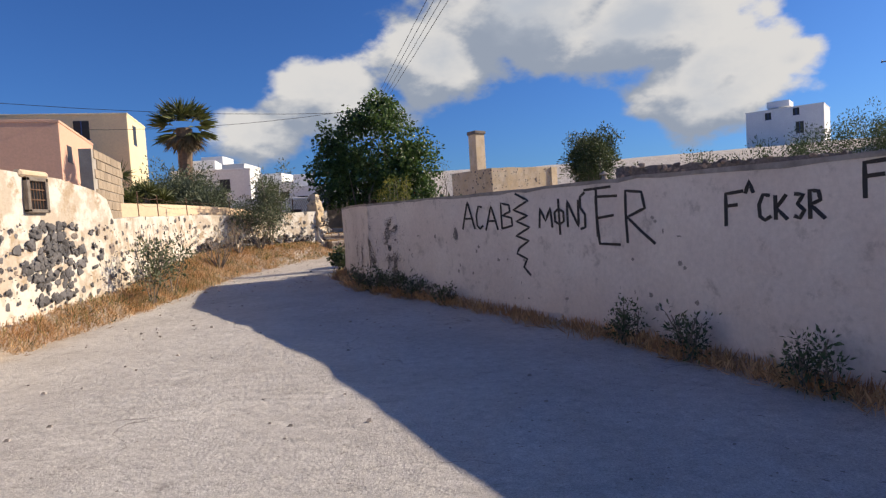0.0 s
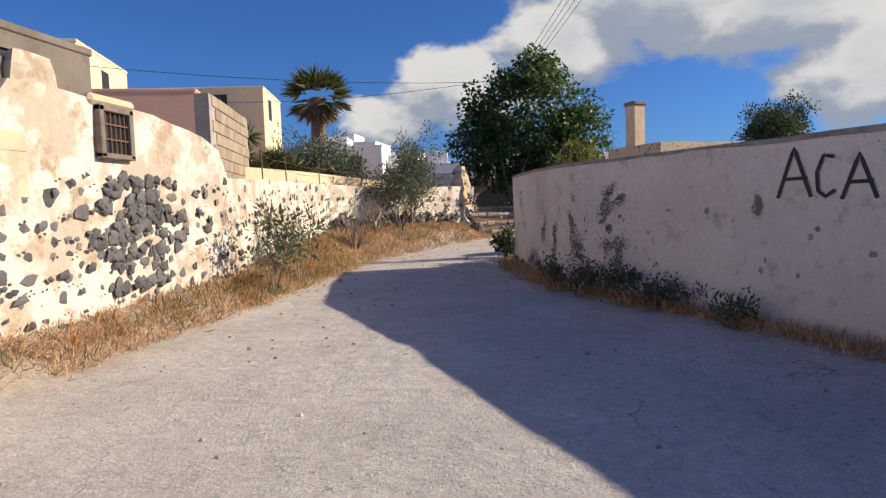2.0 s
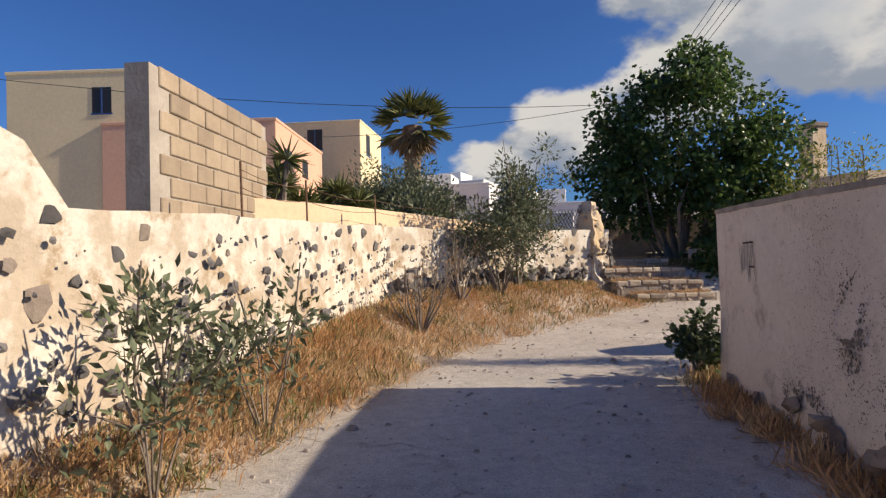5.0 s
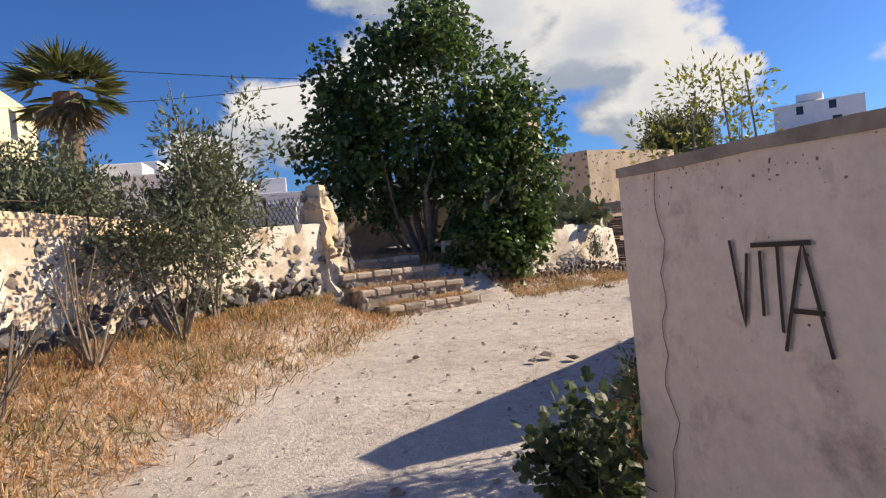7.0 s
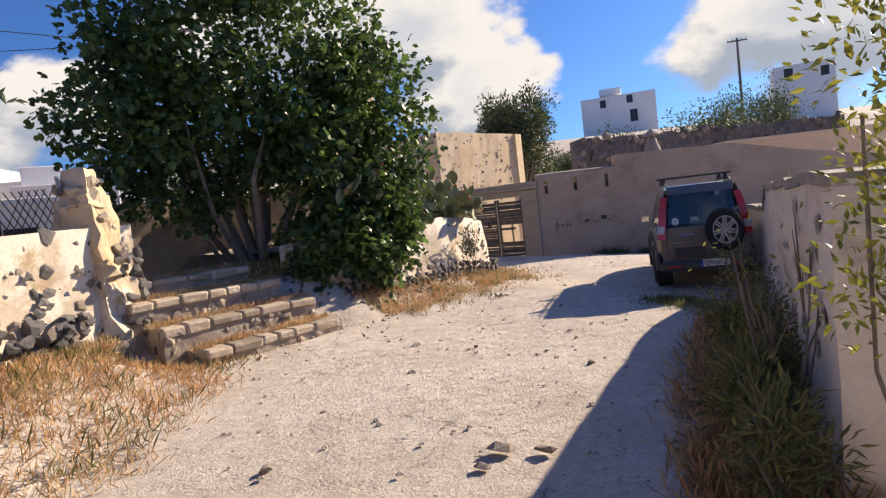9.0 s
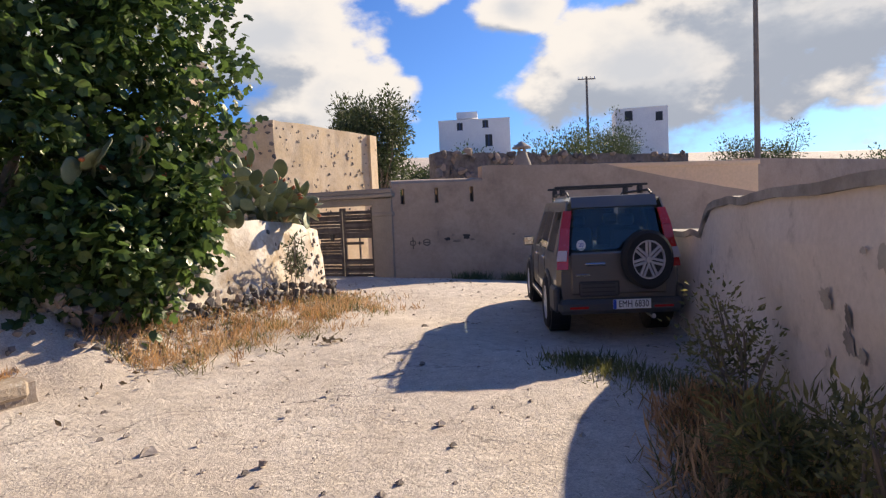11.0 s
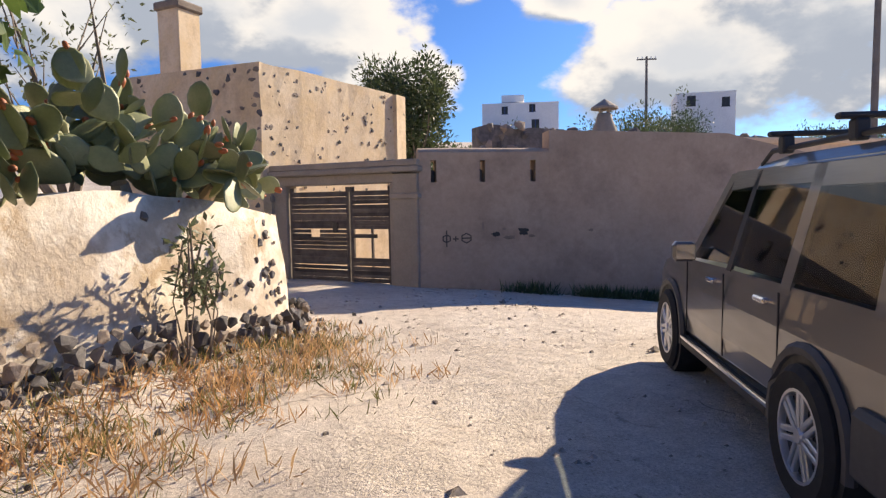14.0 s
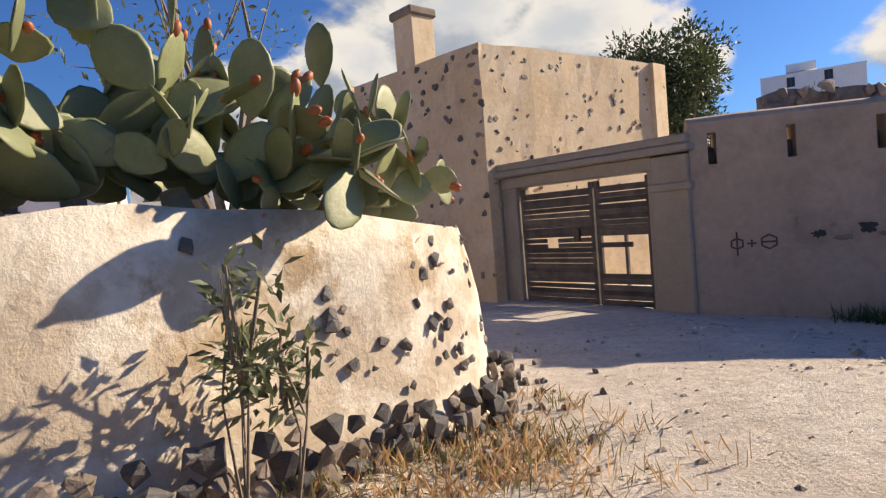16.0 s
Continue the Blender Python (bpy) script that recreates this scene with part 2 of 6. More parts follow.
def lane_material():
    """Worn brushed concrete that gives way to dusty gravel further on, with grit, cracks and stains."""
    m = bpy.data.materials.new("lane_surface")
    m.use_nodes = True
    nd, lk = m.node_tree.nodes, m.node_tree.links
    bsdf = nd["Principled BSDF"]
    bsdf.inputs["Roughness"].default_value = 0.95
    pos = nd.new("ShaderNodeNewGeometry").outputs["Position"]
    sep = nd.new("ShaderNodeSeparateXYZ")
    lk.new(pos, sep.inputs[0])

    def nz(s, d=6, r=0.6, vec=pos, distort=0.0):
        n = nd.new("ShaderNodeTexNoise")
        n.inputs["Scale"].default_value, n.inputs["Detail"].default_value, n.inputs["Roughness"].default_value, n.inputs["Distortion"].default_value = s, d, r, distort
        lk.new(vec, n.inputs["Vector"])
        return n.outputs["Fac"]

    def rng(f, a, c, lo=0.0, hi=1.0):
        n = nd.new("ShaderNodeMapRange")
        for k, v in (("From Min", a), ("From Max", c), ("To Min", lo), ("To Max", hi)):
            n.inputs[k].default_value = v
        lk.new(f, n.inputs["Value"])
        return n.outputs[0]

    def mx(f, a, c, mode="MIX"):
        n = nd.new("ShaderNodeMix")
        n.data_type, n.blend_type = "RGBA", mode
        if isinstance(f, float):
            n.inputs["Factor"].default_value = f
        else:
            lk.new(f, n.inputs["Factor"])
        for k, v in (("A", a), ("B", c)):
            if isinstance(v, tuple):
                n.inputs[k].default_value = (*v, 1)
            else:
                lk.new(v, n.inputs[k])
        return n.outputs["Result"]

    def math2(op, a, c):
        n = nd.new("ShaderNodeMath")
        n.operation = op
        for i, v in enumerate((a, c)):
            if isinstance(v, float):
                n.inputs[i].default_value = v
            else:
                lk.new(v, n.inputs[i])
        return n.outputs[0]

    concrete = mx(rng(nz(0.7), 0.35, 0.65), (0.46, 0.425, 0.39), (0.56, 0.525, 0.485))
    concrete = mx(rng(nz(2.3, 8, 0.7), 0.56, 0.72), concrete, (0.37, 0.335, 0.305))
    dirt = mx(rng(nz(1.1), 0.35, 0.65), (0.50, 0.435, 0.375), (0.60, 0.54, 0.48))
    dirt = mx(rng(nz(4.0, 8, 0.75), 0.55, 0.7), dirt, (0.40, 0.335, 0.28))
    where = math2("ADD", sep.outputs["Y"], math2("MULTIPLY", nz(0.35), 7.0))
    col = mx(rng(where, 20.0, 22.5), concrete, dirt)
    # earth on the verges
    edge = math2("ADD", sep.outputs["X"], math2("MULTIPLY", nz(0.9), 1.6))
    col = mx(rng(edge, -5.6, -5.0, 0.75, 0.0), col, (0.40, 0.32, 0.24))
    grit = math2("MULTIPLY", rng(nz(60, 6, 0.85), 0.3, 0.7, 0.55, 1.4), rng(nz(9, 6, 0.75), 0.3, 0.7, 0.8, 1.18))
    sc = nd.new("ShaderNodeVectorMath")
    sc.operation = "SCALE"
    lk.new(col, sc.inputs[0])
    lk.new(grit, sc.inputs["Scale"])
    spots = mx(rng(nz(16, 3, 0.5), 0.68, 0.72), sc.outputs[0], (0.25, 0.22, 0.19))
    # cracks in the concrete
    wv = nd.new("ShaderNodeVectorMath")
    wv.operation = "ADD"
    nv = nd.new("ShaderNodeTexNoise")
    nv.inputs["Scale"].default_value, nv.inputs["Detail"].default_value = 1.3, 5
    lk.new(pos, nv.inputs["Vector"])
    lk.new(pos, wv.inputs[0])
    lk.new(nv.outputs["Color"], wv.inputs[1])
    vor = nd.new("ShaderNodeTexVoronoi")
    vor.feature = "DISTANCE_TO_EDGE"
    vor.inputs["Scale"].default_value = 0.42
    lk.new(wv.outputs[0], vor.inputs["Vector"])
    crack = math2("MULTIPLY", rng(vor.outputs["Distance"], 0.0, 0.006, 1.0, 0.0), rng(nz(0.5), 0.5, 0.6))
    final = mx(crack, spots, (0.17, 0.15, 0.13))
    lk.new(final, bsdf.inputs["Base Color"])
    bp = nd.new("ShaderNodeBump")
    bp.inputs["Strength"].default_value, bp.inputs["Distance"].default_value = 0.75, 0.02
    h = math2("ADD", nz(38, 9, 0.7), math2("MULTIPLY", nz(5, 5), 1.8))
    lk.new(h, bp.inputs["Height"])
    lk.new(bp.outputs[0], bsdf.inputs["Normal"])
    M["ground"] = m


lane_material()


# ---- helpers ----
def finish(bm, name, mat, smooth=False):
    me = bpy.data.meshes.new(name)
    bmesh.ops.recalc_face_normals(bm, faces=bm.faces)
    bm.to_mesh(me)
    bm.free()
    me.materials.append(M[mat])
    if smooth:
        me.polygons.foreach_set("use_smooth", [True] * len(me.polygons))
    return me


def part(name, bm, mat, parent=None, label="", smooth=False):
    ob = new(name, bm if isinstance(bm, bpy.types.Mesh) else finish(bm, name, mat, smooth))
    if parent:
        ob.parent = parent
    if label:
        ob["label"] = label
    return ob


def pymesh(name, verts, faces, mat, smooth=False):
    me = bpy.data.meshes.new(name)
    me.from_pydata(verts, [], faces)
    me.materials.append(M[mat])
    if smooth:
        me.polygons.foreach_set("use_smooth", [True] * len(me.polygons))
    me.update()
    return me


def empty(name, x, y, z=0.0, rz=0.0):
    e = new(name)
    e.matrix_world = pose(x, y, z, 0, 0, rz)
    return e


def box(bm, x0, x1, y0, y1, z0, z1, bevel=0.0, m=None):
    r = bmesh.ops.create_cube(bm, size=1)
    vs = r["verts"]
    bmesh.ops.scale(bm, vec=(x1 - x0, y1 - y0, z1 - z0), verts=vs)
    bmesh.ops.translate(bm, vec=((x0 + x1) / 2, (y0 + y1) / 2, (z0 + z1) / 2), verts=vs)
    if bevel:
        es = list({e for v in vs for e in v.link_edges})
        nb = bmesh.ops.bevel(bm, geom=es, offset=bevel, segments=1, affect="EDGES")
        vs = list({v for f in nb["faces"] for v in f.verts} | {v for v in vs if v.is_valid})
    if m:
        bmesh.ops.transform(bm, matrix=m, verts=vs)
    return bm


def boxed(*a, **k):
    return box(bmesh.new(), *a, **k)


def tube(bm, pts, radii, sides=6, cap=True):
    """A tapered tube along points."""
    rings = []
    for i, p in enumerate(pts):
        p = Vector(p)
        d = (Vector(pts[min(i + 1, len(pts) - 1)]) - Vector(pts[max(i - 1, 0)])).normalized()
        a = d.cross(Vector((0.3, 0.1, 1)) if abs(d.z) < 0.9 else Vector((1, 0, 0))).normalized()
        b = d.cross(a)
        r = radii[i] if isinstance(radii, (list, tuple)) else radii
        rings.append([bm.verts.new(p + (a * math.cos(u) + b * math.sin(u)) * r) for u in [2 * math.pi * k / sides for k in range(sides)]])
    for r0, r1 in zip(rings, rings[1:]):
        for k in range(sides):
            bm.faces.new((r0[k], r0[(k + 1) % sides], r1[(k + 1) % sides], r1[k]))
    if cap:
        bm.faces.new(rings[0])
        bm.faces.new(rings[-1])
    return bm


def interp(x, xs, ys):
    return float(np.interp(x, xs, ys))


# ---- plan ----
RIGHT = [(7.5, -4.0), (4.6, 2.2), (3.25, 5.2), (2.2, 7.7), (0.9, 9.9), (0.1, 11.0), (-1.0, 12.6), (-1.7, 13.4), (-2.32, 15.2), (-2.64, 16.25), (-2.84, 16.97)]
LEFT = [(-5.0, -4.0), (-6.6, 4.0), (-6.9, 10.0), (-6.9, 12.5), (-7.5, 16.0), (-8.0, 19.5), (-7.2, 22.5), (-6.2, 24.3), (-5.0, 26.0)]


def road_z(y):
    return interp(y, [9, 16, 23, 26, 30, 34], [0, 0.18, 0.45, 0.5, 0.42, 0.3])


def wall_x(y):
    return interp(y, [p[1] for p in LEFT], [p[0] for p in LEFT])


def step01(u):
    u = max(0.0, min(1.0, u))
    return u * u * (3 - 2 * u)


def bank_x(y):
    return interp(y, [26.5, 27.25, 28.15, 28.85, 29.4, 29.85, 30.4], [-2.4, -1.2, 0.0, 0.8, 1.4, 1.75, 1.85])


def verge_x(y):
    """Left edge of the track."""
    return interp(y, [0, 9.5, 12, 15, 18.4, 21, 22.8, 24.8, 26, 27, 28, 29, 30, 31], [-5.7, -6.35, -6.2, -6.4, -6.2, -5.2, -4.4, -3.9, -1.9, -0.8, 0.5, 1.6, 2.25, 2.3])


def ground_z(x, y):
    z = road_z(y)
    foot = interp(y, [6, 10, 13, 16, 20, 24, 26, 28.1, 29.5, 31], [0.35, 0.40, 0.45, 0.7, 0.95, 0.95, 0.85, 0.74, 0.5, 0.42])
    e = verge_x(y)
    if x < e and y < 33:
        w = max(0.7, min(1.8, e - (wall_x(y) if y < 25.5 else bank_x(y))))
        z += step01((e - x) / w) * max(0, foot - z)
    if y > 24.3 and -5.2 < x < -2.2 and y < 33:
        ramp = road_z(y) + 0.8 * step01((y - 25.5 - 0.23 * (x + 3.4)) / 1.5)
        k = step01((y - 24.3) / 0.6)
        z = z * (1 - k) + ramp * k
    if 1.0 < x < 7 and 21 < y < 30:
        z -= 0.10 * step01((x - 1.0) / 1.2) * step01((y - 21) / 2) * step01((30 - y) / 2)
    if x < wall_x(min(y, 26)) - 0.25 and y < 33:
        z += step01((wall_x(min(y, 26)) - 0.25 - x) / 0.5) * 0.9
    # bank under the low wall past the painted wall
    if y > 17 and y < 30:
        bx = interp(y, [17, 19, 21, 24, 30], [-2.9, -1.9, 0.1, 3.2, 8.5])
        z += 0.25 * step01((x - bx) / 1.2)
    # crossfall to the painted wall
    z -= (0.03 * max(0.0, min(x, 14) + 0.2)) * step01((15 - y) / 3)
    # the lane falls away past the gate
    if y > 27 and x > 4.5:
        z -= 0.11 * step01((y - 27) / 3) * min(5, x - 4.5)
    # far slope, up to the village
    d = max(0.0, y - 44 + 0.35 * max(0, x))
    z += (9.5 if x > -6 else 9.5 * step01((x + 26) / 20) + 0.0) * step01(d / 62)
    z += 2.0 * step01((-x - 14) / 16)
    return z


def ground():
    xs = np.unique(np.concatenate([np.arange(-12, 14, 0.3), np.arange(-60, -12, 4), np.arange(14, 60, 3), np.array([-1500, -400, -150, -90, 80, 120, 300, 1500])]))
    ys = np.unique(np.concatenate([np.arange(-6, 36, 0.3), np.arange(36, 110, 3), np.array([-1500, -300, -80, -30, -14, 150, 220, 500, 1500])]))
    vs = []
    for y in ys:
        for x in xs:
            n = noise.noise(Vector((x * 0.5, y * 0.5, 0))) * 0.04 + noise.noise(Vector((x * 2.1, y * 2.1, 3))) * 0.018
            vs.append((x, y, ground_z(x, y) + n * (1 if y < 40 else 3)))
    nx = len(xs)
    fs = [(j * nx + i, j * nx + i + 1, (j + 1) * nx + i + 1, (j + 1) * nx + i) for j in range(len(ys) - 1) for i in range(nx - 1)]
    ob = new("ground", pymesh("ground", vs, fs, "ground", True))
    return tagged(ob, "pale dusty concrete and gravel lane with worn edges", "ground", kind="structure")


ground()


def strip_wall(bm, line, bottom, top, thick, side, step=0.35, wobble=0.02, batter=0.0):
    """A wall that follows a line of (x, y); bottom and top are functions of the place. side: +1 puts the thickness to the right of the line."""
    pts = []
    for (x0, y0), (x1, y1) in zip(line, line[1:]):
        n = max(1, int(math.hypot(x1 - x0, y1 - y0) / step))
        pts += [(x0 + (x1 - x0) * k / n, y0 + (y1 - y0) * k / n) for k in range(n)]
    pts.append(line[-1])
    rows = []
    for i, (x, y) in enumerate(pts):
        xa, ya = pts[max(i - 1, 0)]
        xb, yb = pts[min(i + 1, len(pts) - 1)]
        d = Vector((xb - xa, yb - ya, 0)).normalized()
        nrm = Vector((d.y, -d.x, 0)) * side
        z0, z1 = bottom(x, y), top(x, y)
        rows.append((Vector((x, y, 0)), nrm, z0, z1))
    levels = 7
    grid = []
    for p, nrm, z0, z1 in rows:
        col = []
        for k in range(levels):
            z = z0 + (z1 - z0) * k / (levels - 1)
            w = noise.noise(Vector((p.x * 1.3, p.y * 1.3, z * 1.6))) * wobble
            q = p + nrm * (w + batter * k / (levels - 1))
            col.append(bm.verts.new((q.x, q.y, z)))
        q = p + nrm * thick
        col.append(bm.verts.new((q.x, q.y, z1 - 0.01)))
        col.append(bm.verts.new((q.x, q.y, z0)))
        grid.append(col)
    for a, b in zip(grid, grid[1:]):
        for k in range(len(a)):
            j = (k + 1) % len(a)
            bm.faces.new((a[k], b[k], b[j], a[j]))
    bm.faces.new(grid[0])
    bm.faces.new(grid[-1])
    return bm


def right_top(x, y):
    return interp(y, [0, 5, 7.5, 10, 12.5, 15, 18], [1.84, 1.87, 1.93, 1.94, 1.98, 2.03, 2.04]) + 0.02 * noise.noise(Vector((x * 2, y * 2, 0)))


bm = strip_wall(bmesh.new(), RIGHT, lambda x, y: ground_z(x, y) - 0.2, right_top, 0.4, 1)
wall_right = tagged(part("wall_right", bm, "whitewash", smooth=False), "long whitewashed lane wall with graffiti and flaking plaster", "wall", kind="structure")


def left_top(x, y):
    return interp(y, [0, 8.6, 8.65, 10.9, 12.2, 12.5, 12.75, 15, 20, 23, 26], [2.3, 2.3, 2.75, 2.74, 2.55, 2.4, 2.0, 2.08, 2.2, 2.18, 2.26]) + 0.04 * noise.noise(Vector((x * 2, y * 2, 5)))


bm = strip_wall(bmesh.new(), LEFT, lambda x, y: 0.0, left_top, 0.5, -1, wobble=0.05)
wall_left = tagged(part("wall_left", bm, "plaster"), "old cream-plastered rubble wall with black lava stones showing", "wall", kind="structure")


# ---- stones set in walls ----
def rock_mesh(name, seed, mat, n=15):
    rnd = random.Random(seed)
    bm = bmesh.new()
    for _ in range(n):
        v = Vector((rnd.gauss(0, 1), rnd.gauss(0, 1), rnd.gauss(0, 1))).normalized() * rnd.uniform(0.40, 0.54)
        bm.verts.new(v)
    r = bmesh.ops.convex_hull(bm, input=bm.verts)
    bmesh.ops.delete(bm, geom=list({g for g in r["geom_interior"] + r["geom_unused"] if isinstance(g, bmesh.types.BMVert)}), context="VERTS")
    return finish(bm, name, mat)


LAVA = [rock_mesh("stone", s, "lava") for s in range(7)]
BROWN = [rock_mesh("stone", 20 + s, "brownstone") for s in range(5)]
SAND = [rock_mesh("stone", 40 + s, "sandstone") for s in range(6)]
rs = random.Random(5)


def put_stone(parent, p, d, size, flat=0.5, kinds=LAVA, aspect=None):
    """A stone at p on a face that runs along d (2D), its larger sides in the face."""
    ang = math.atan2(d[1], d[0])
    ob = new("stone", rs.choice(kinds))
    a = aspect or rs.uniform(0.6, 1.0)
    ob.parent = parent
    ob.matrix_world = Matrix.Translation(p) @ Matrix.Rotation(ang, 4, "Z") @ Matrix.Rotation(rs.uniform(-0.6, 0.6), 4, "Y") @ Matrix.Diagonal((size, size * flat, size * a, 1)) @ Matrix.Rotation(rs.uniform(0, 6), 4, "Y")
    return ob


def along(line, y):
    for (x0, y0), (x1, y1) in zip(line, line[1:]):
        if min(y0, y1) <= y <= max(y0, y1):
            k = (y - y0) / (y1 - y0)
            L = math.hypot(x1 - x0, y1 - y0)
            return x0 + (x1 - x0) * k, (x1 - x0) / L, (y1 - y0) / L
    return line[-1][0], 0, 1


def wall_wobble(x, y, z, amount):
    return noise.noise(Vector((x * 1.3, y * 1.3, z * 1.6))) * amount


# stones of the long left wall: dense near its foot, fewer above
made = []
tries = 0
while len(made) < 340 and tries < 12000:
    tries += 1
    y = rs.uniform(7.6, 25.8) if len(made) < 250 else rs.uniform(7.6, 12.3)
    x, dx, dy = along(LEFT, y)
    zf = ground_z(x + 0.35, y)
    zt = left_top(x, y)
    u = rs.random()
    z = zf + (zt - zf) * (u ** 1.25 if y < 12.4 else u)
    if y < 12.4 and z > 1.75:
        continue
    size = rs.choice((0.10, 0.13, 0.16, 0.2, 0.26)) * (1.15 if y < 14 else 0.95)
    if any(abs(y - a) < (size + s) * 0.62 and abs(z - b) < (size + s) * 0.55 for a, b, s in made):
        continue
    made.append((y, z, size))
    put_stone(wall_left, (x, y, z), (dx, dy), size, 0.17, LAVA if rs.random() < 0.8 else BROWN)
more_v, more_f = [], []
for k in range(620):
    y = rs.uniform(7.6, 25.8)
    x, dx, dy = along(LEFT, y)
    zf = ground_z(x + 0.35, y)
    z = zf + (min(left_top(x, y), 1.9) - zf) * rs.random() ** 1.3
    s = 0.014 + 0.07 * rs.random() ** 2.5
    n0 = len(more_v)
    for j in range(7):
        t = j * 0.9 + rs.uniform(-0.2, 0.2)
        q = s * rs.uniform(0.5, 1.35)
        more_v.append((x + dx * math.cos(t) * q, y + dy * math.cos(t) * q, z + math.sin(t) * q * 0.75))
    more_v.append((x + 0.02, y, z))
    more_f += [(n0 + j, n0 + (j + 1) % 7, n0 + 7) for j in range(7)]
mo = new("small_stones", pymesh("small_stones", [(v[0] + 0.045, v[1], v[2]) for v in more_v], more_f, "lava"))
mo.parent = wall_left
mo["kind"] = "stuff"


# broken patch of bare rubble under the barred window
patch = tagged(empty("rubble_patch", -6.9, 10.7, 0.5), "heap of black lava stones bared where plaster fell off", "rubble")
for k in range(210):
    y = rs.gauss(10.75, 0.45)
    z = rs.uniform(0.5, 1.92)
    if abs(y - 10.75) > 0.95 * (1 - abs(z - 1.3) * 0.45):
        continue
    put_stone(patch, (-6.88 + rs.uniform(-0.02, 0.02), y, z), (0, 1), rs.uniform(0.09, 0.24), 0.4)
# dry-stone footing towards the steps
footing = tagged(empty("stone_footing", -6.6, 22.5, 0.5), "loose black lava stone footing below the plastered wall", "stone wall")
for k in range(150):
    y = rs.uniform(19.5, 26.1)
    x, dx, dy = along(LEFT, min(y, 25.9))
    z = ground_z(x + 0.3, y) + rs.uniform(-0.1, 0.42)
    put_stone(footing, (x + rs.uniform(0.02, 0.28), y - rs.uniform(0, 0.2), z), (dx, dy), rs.uniform(0.14, 0.32), 0.8, LAVA if rs.random() < 0.75 else BROWN)
# rubble pillar where the wall ends at the steps
pillar = tagged(empty("rubble_pillar", -5.45, 25.75, 1.9, -25), "crumbling tapered rubble pillar stub with cream mortar", "pillar")


def rough_block(x0, x1, y0, y1, z0, z1, taper, seed, amount=0.05):
    """A worn masonry block, narrower at its top."""
    bm = boxed(x0, x1, y0, y1, z0, z1)
    bmesh.ops.subdivide_edges(bm, edges=bm.edges, cuts=5, use_grid_fill=True)
    for v in bm.verts:
        k = (v.co.z - z0) / (z1 - z0)
        v.co.x, v.co.y = v.co.x * (1 - taper * k), v.co.y * (1 - taper * k)
        v.co += Vector((noise.noise(v.co * 4 + Vector((seed, 0, 0))), noise.noise(v.co * 4 + Vector((0, seed, 5))), 0.8 * noise.noise(v.co * 3 + Vector((2, 7, seed))))) * amount * 2
    return bm


part("core", rough_block(-0.36, 0.36, -0.26, 0.26, -0.25, 0.72, 0.35, 3, 0.045), "ochre", pillar)
part("cap", rough_block(-0.2, 0.2, -0.18, 0.18, 0.62, 1.08, 0.4, 8, 0.05), "ochre", pillar)
for k in range(46):
    a = rs.uniform(0, 6.28)
    z = rs.uniform(1.75, 2.9)
    r = 0.33 - 0.12 * (z - 1.75)
    put_stone(pillar, (-5.45 + math.cos(a) * r * 1.1, 25.75 + math.sin(a) * r * 0.85, z), (-math.sin(a), math.cos(a)), rs.uniform(0.13, 0.28), 0.4, SAND if rs.random() < 0.7 else LAVA, 0.7)
# ragged end of the wall below the pillar, flaring to the steps
part("wall_end", rough_block(-0.3, 0.42, -0.28, 0.28, -1.35, -0.1, 0.3, 5, 0.05), "plaster", pillar)
for k in range(26):
    a = rs.uniform(-0.9, 0.5)
    z = rs.uniform(0.75, 2.0)
    r = 0.36 + 0.08 * (2.0 - z)
    put_stone(pillar, (-5.3 + math.cos(a) * r, 25.7 + math.sin(a) * r, z), (-math.sin(a), math.cos(a)), rs.uniform(0.14, 0.24), 0.6, LAVA if rs.random() < 0.8 else BROWN)
# crossed-wire panel behind the wall, beside the pillar
lattice = tagged(empty("lattice_panel", -6.15, 26.6, 1.9, -8), "rusty red crossed-wire garden panel", "fence panel")
for k in range(9):
    for sgn in (-1, 1):
        u = -0.36 + 0.09 * k
        part("wire", tube(bmesh.new(), [(u - sgn * 0.25, 0, 0), (u + sgn * 0.25, 0, 0.95)], 0.008, 4), "rust", lattice)
for u in (-0.45, 0.45):
    part("post", boxed(u - 0.02, u + 0.02, -0.02, 0.02, -1.0, 1.0), "rust", lattice)

# ---- window house at the near end of the left wall ----
house_end = tagged(empty("ruined_house", -6.9, 10.3, 0), "ruined plastered house end with a barred window", "house")
stub = rough_block(-0.18, 0.18, -0.3, 0.3, 2.2, 3.05, 0.28, 14, 0.03)
bmesh.ops.translate(stub, vec=(-0.16, -1.0, 0), verts=stub.verts)
part("gable_stub", stub, "plaster", house_end)
for k in range(5):
    for j in range(3):
        part("cement_block", boxed(0.0, 0.06, -3.3 + k * 0.42, -3.3 + k * 0.42 + 0.4, 1.62 + j * 0.22, 1.62 + j * 0.22 + 0.2, bevel=0.012), "ochre", house_end)
win = part("window", boxed(0.012, 0.03, -0.22, 0.25, 2.13, 2.66), "dark", house_end, "barred window with a grey wooden frame")
for a in ((-0.27, -0.2, 2.1, 2.68), (0.2, 0.27, 2.1, 2.68), (-0.27, 0.27, 2.62, 2.69), (-0.27, 0.27, 2.09, 2.15)):
    part("frame", boxed(0.0, 0.09, a[0], a[1], a[2], a[3], bevel=0.008), "bark", win)
for k in range(5):
    part("bar", tube(bmesh.new(), [(0.05, -0.15 + k * 0.075, 2.12), (0.05, -0.15 + k * 0.075, 2.65)], 0.008), "rust", win)
for z in (2.3, 2.47):
    part("bar", boxed(0.04, 0.06, -0.2, 0.2, z, z + 0.02), "rust", win)
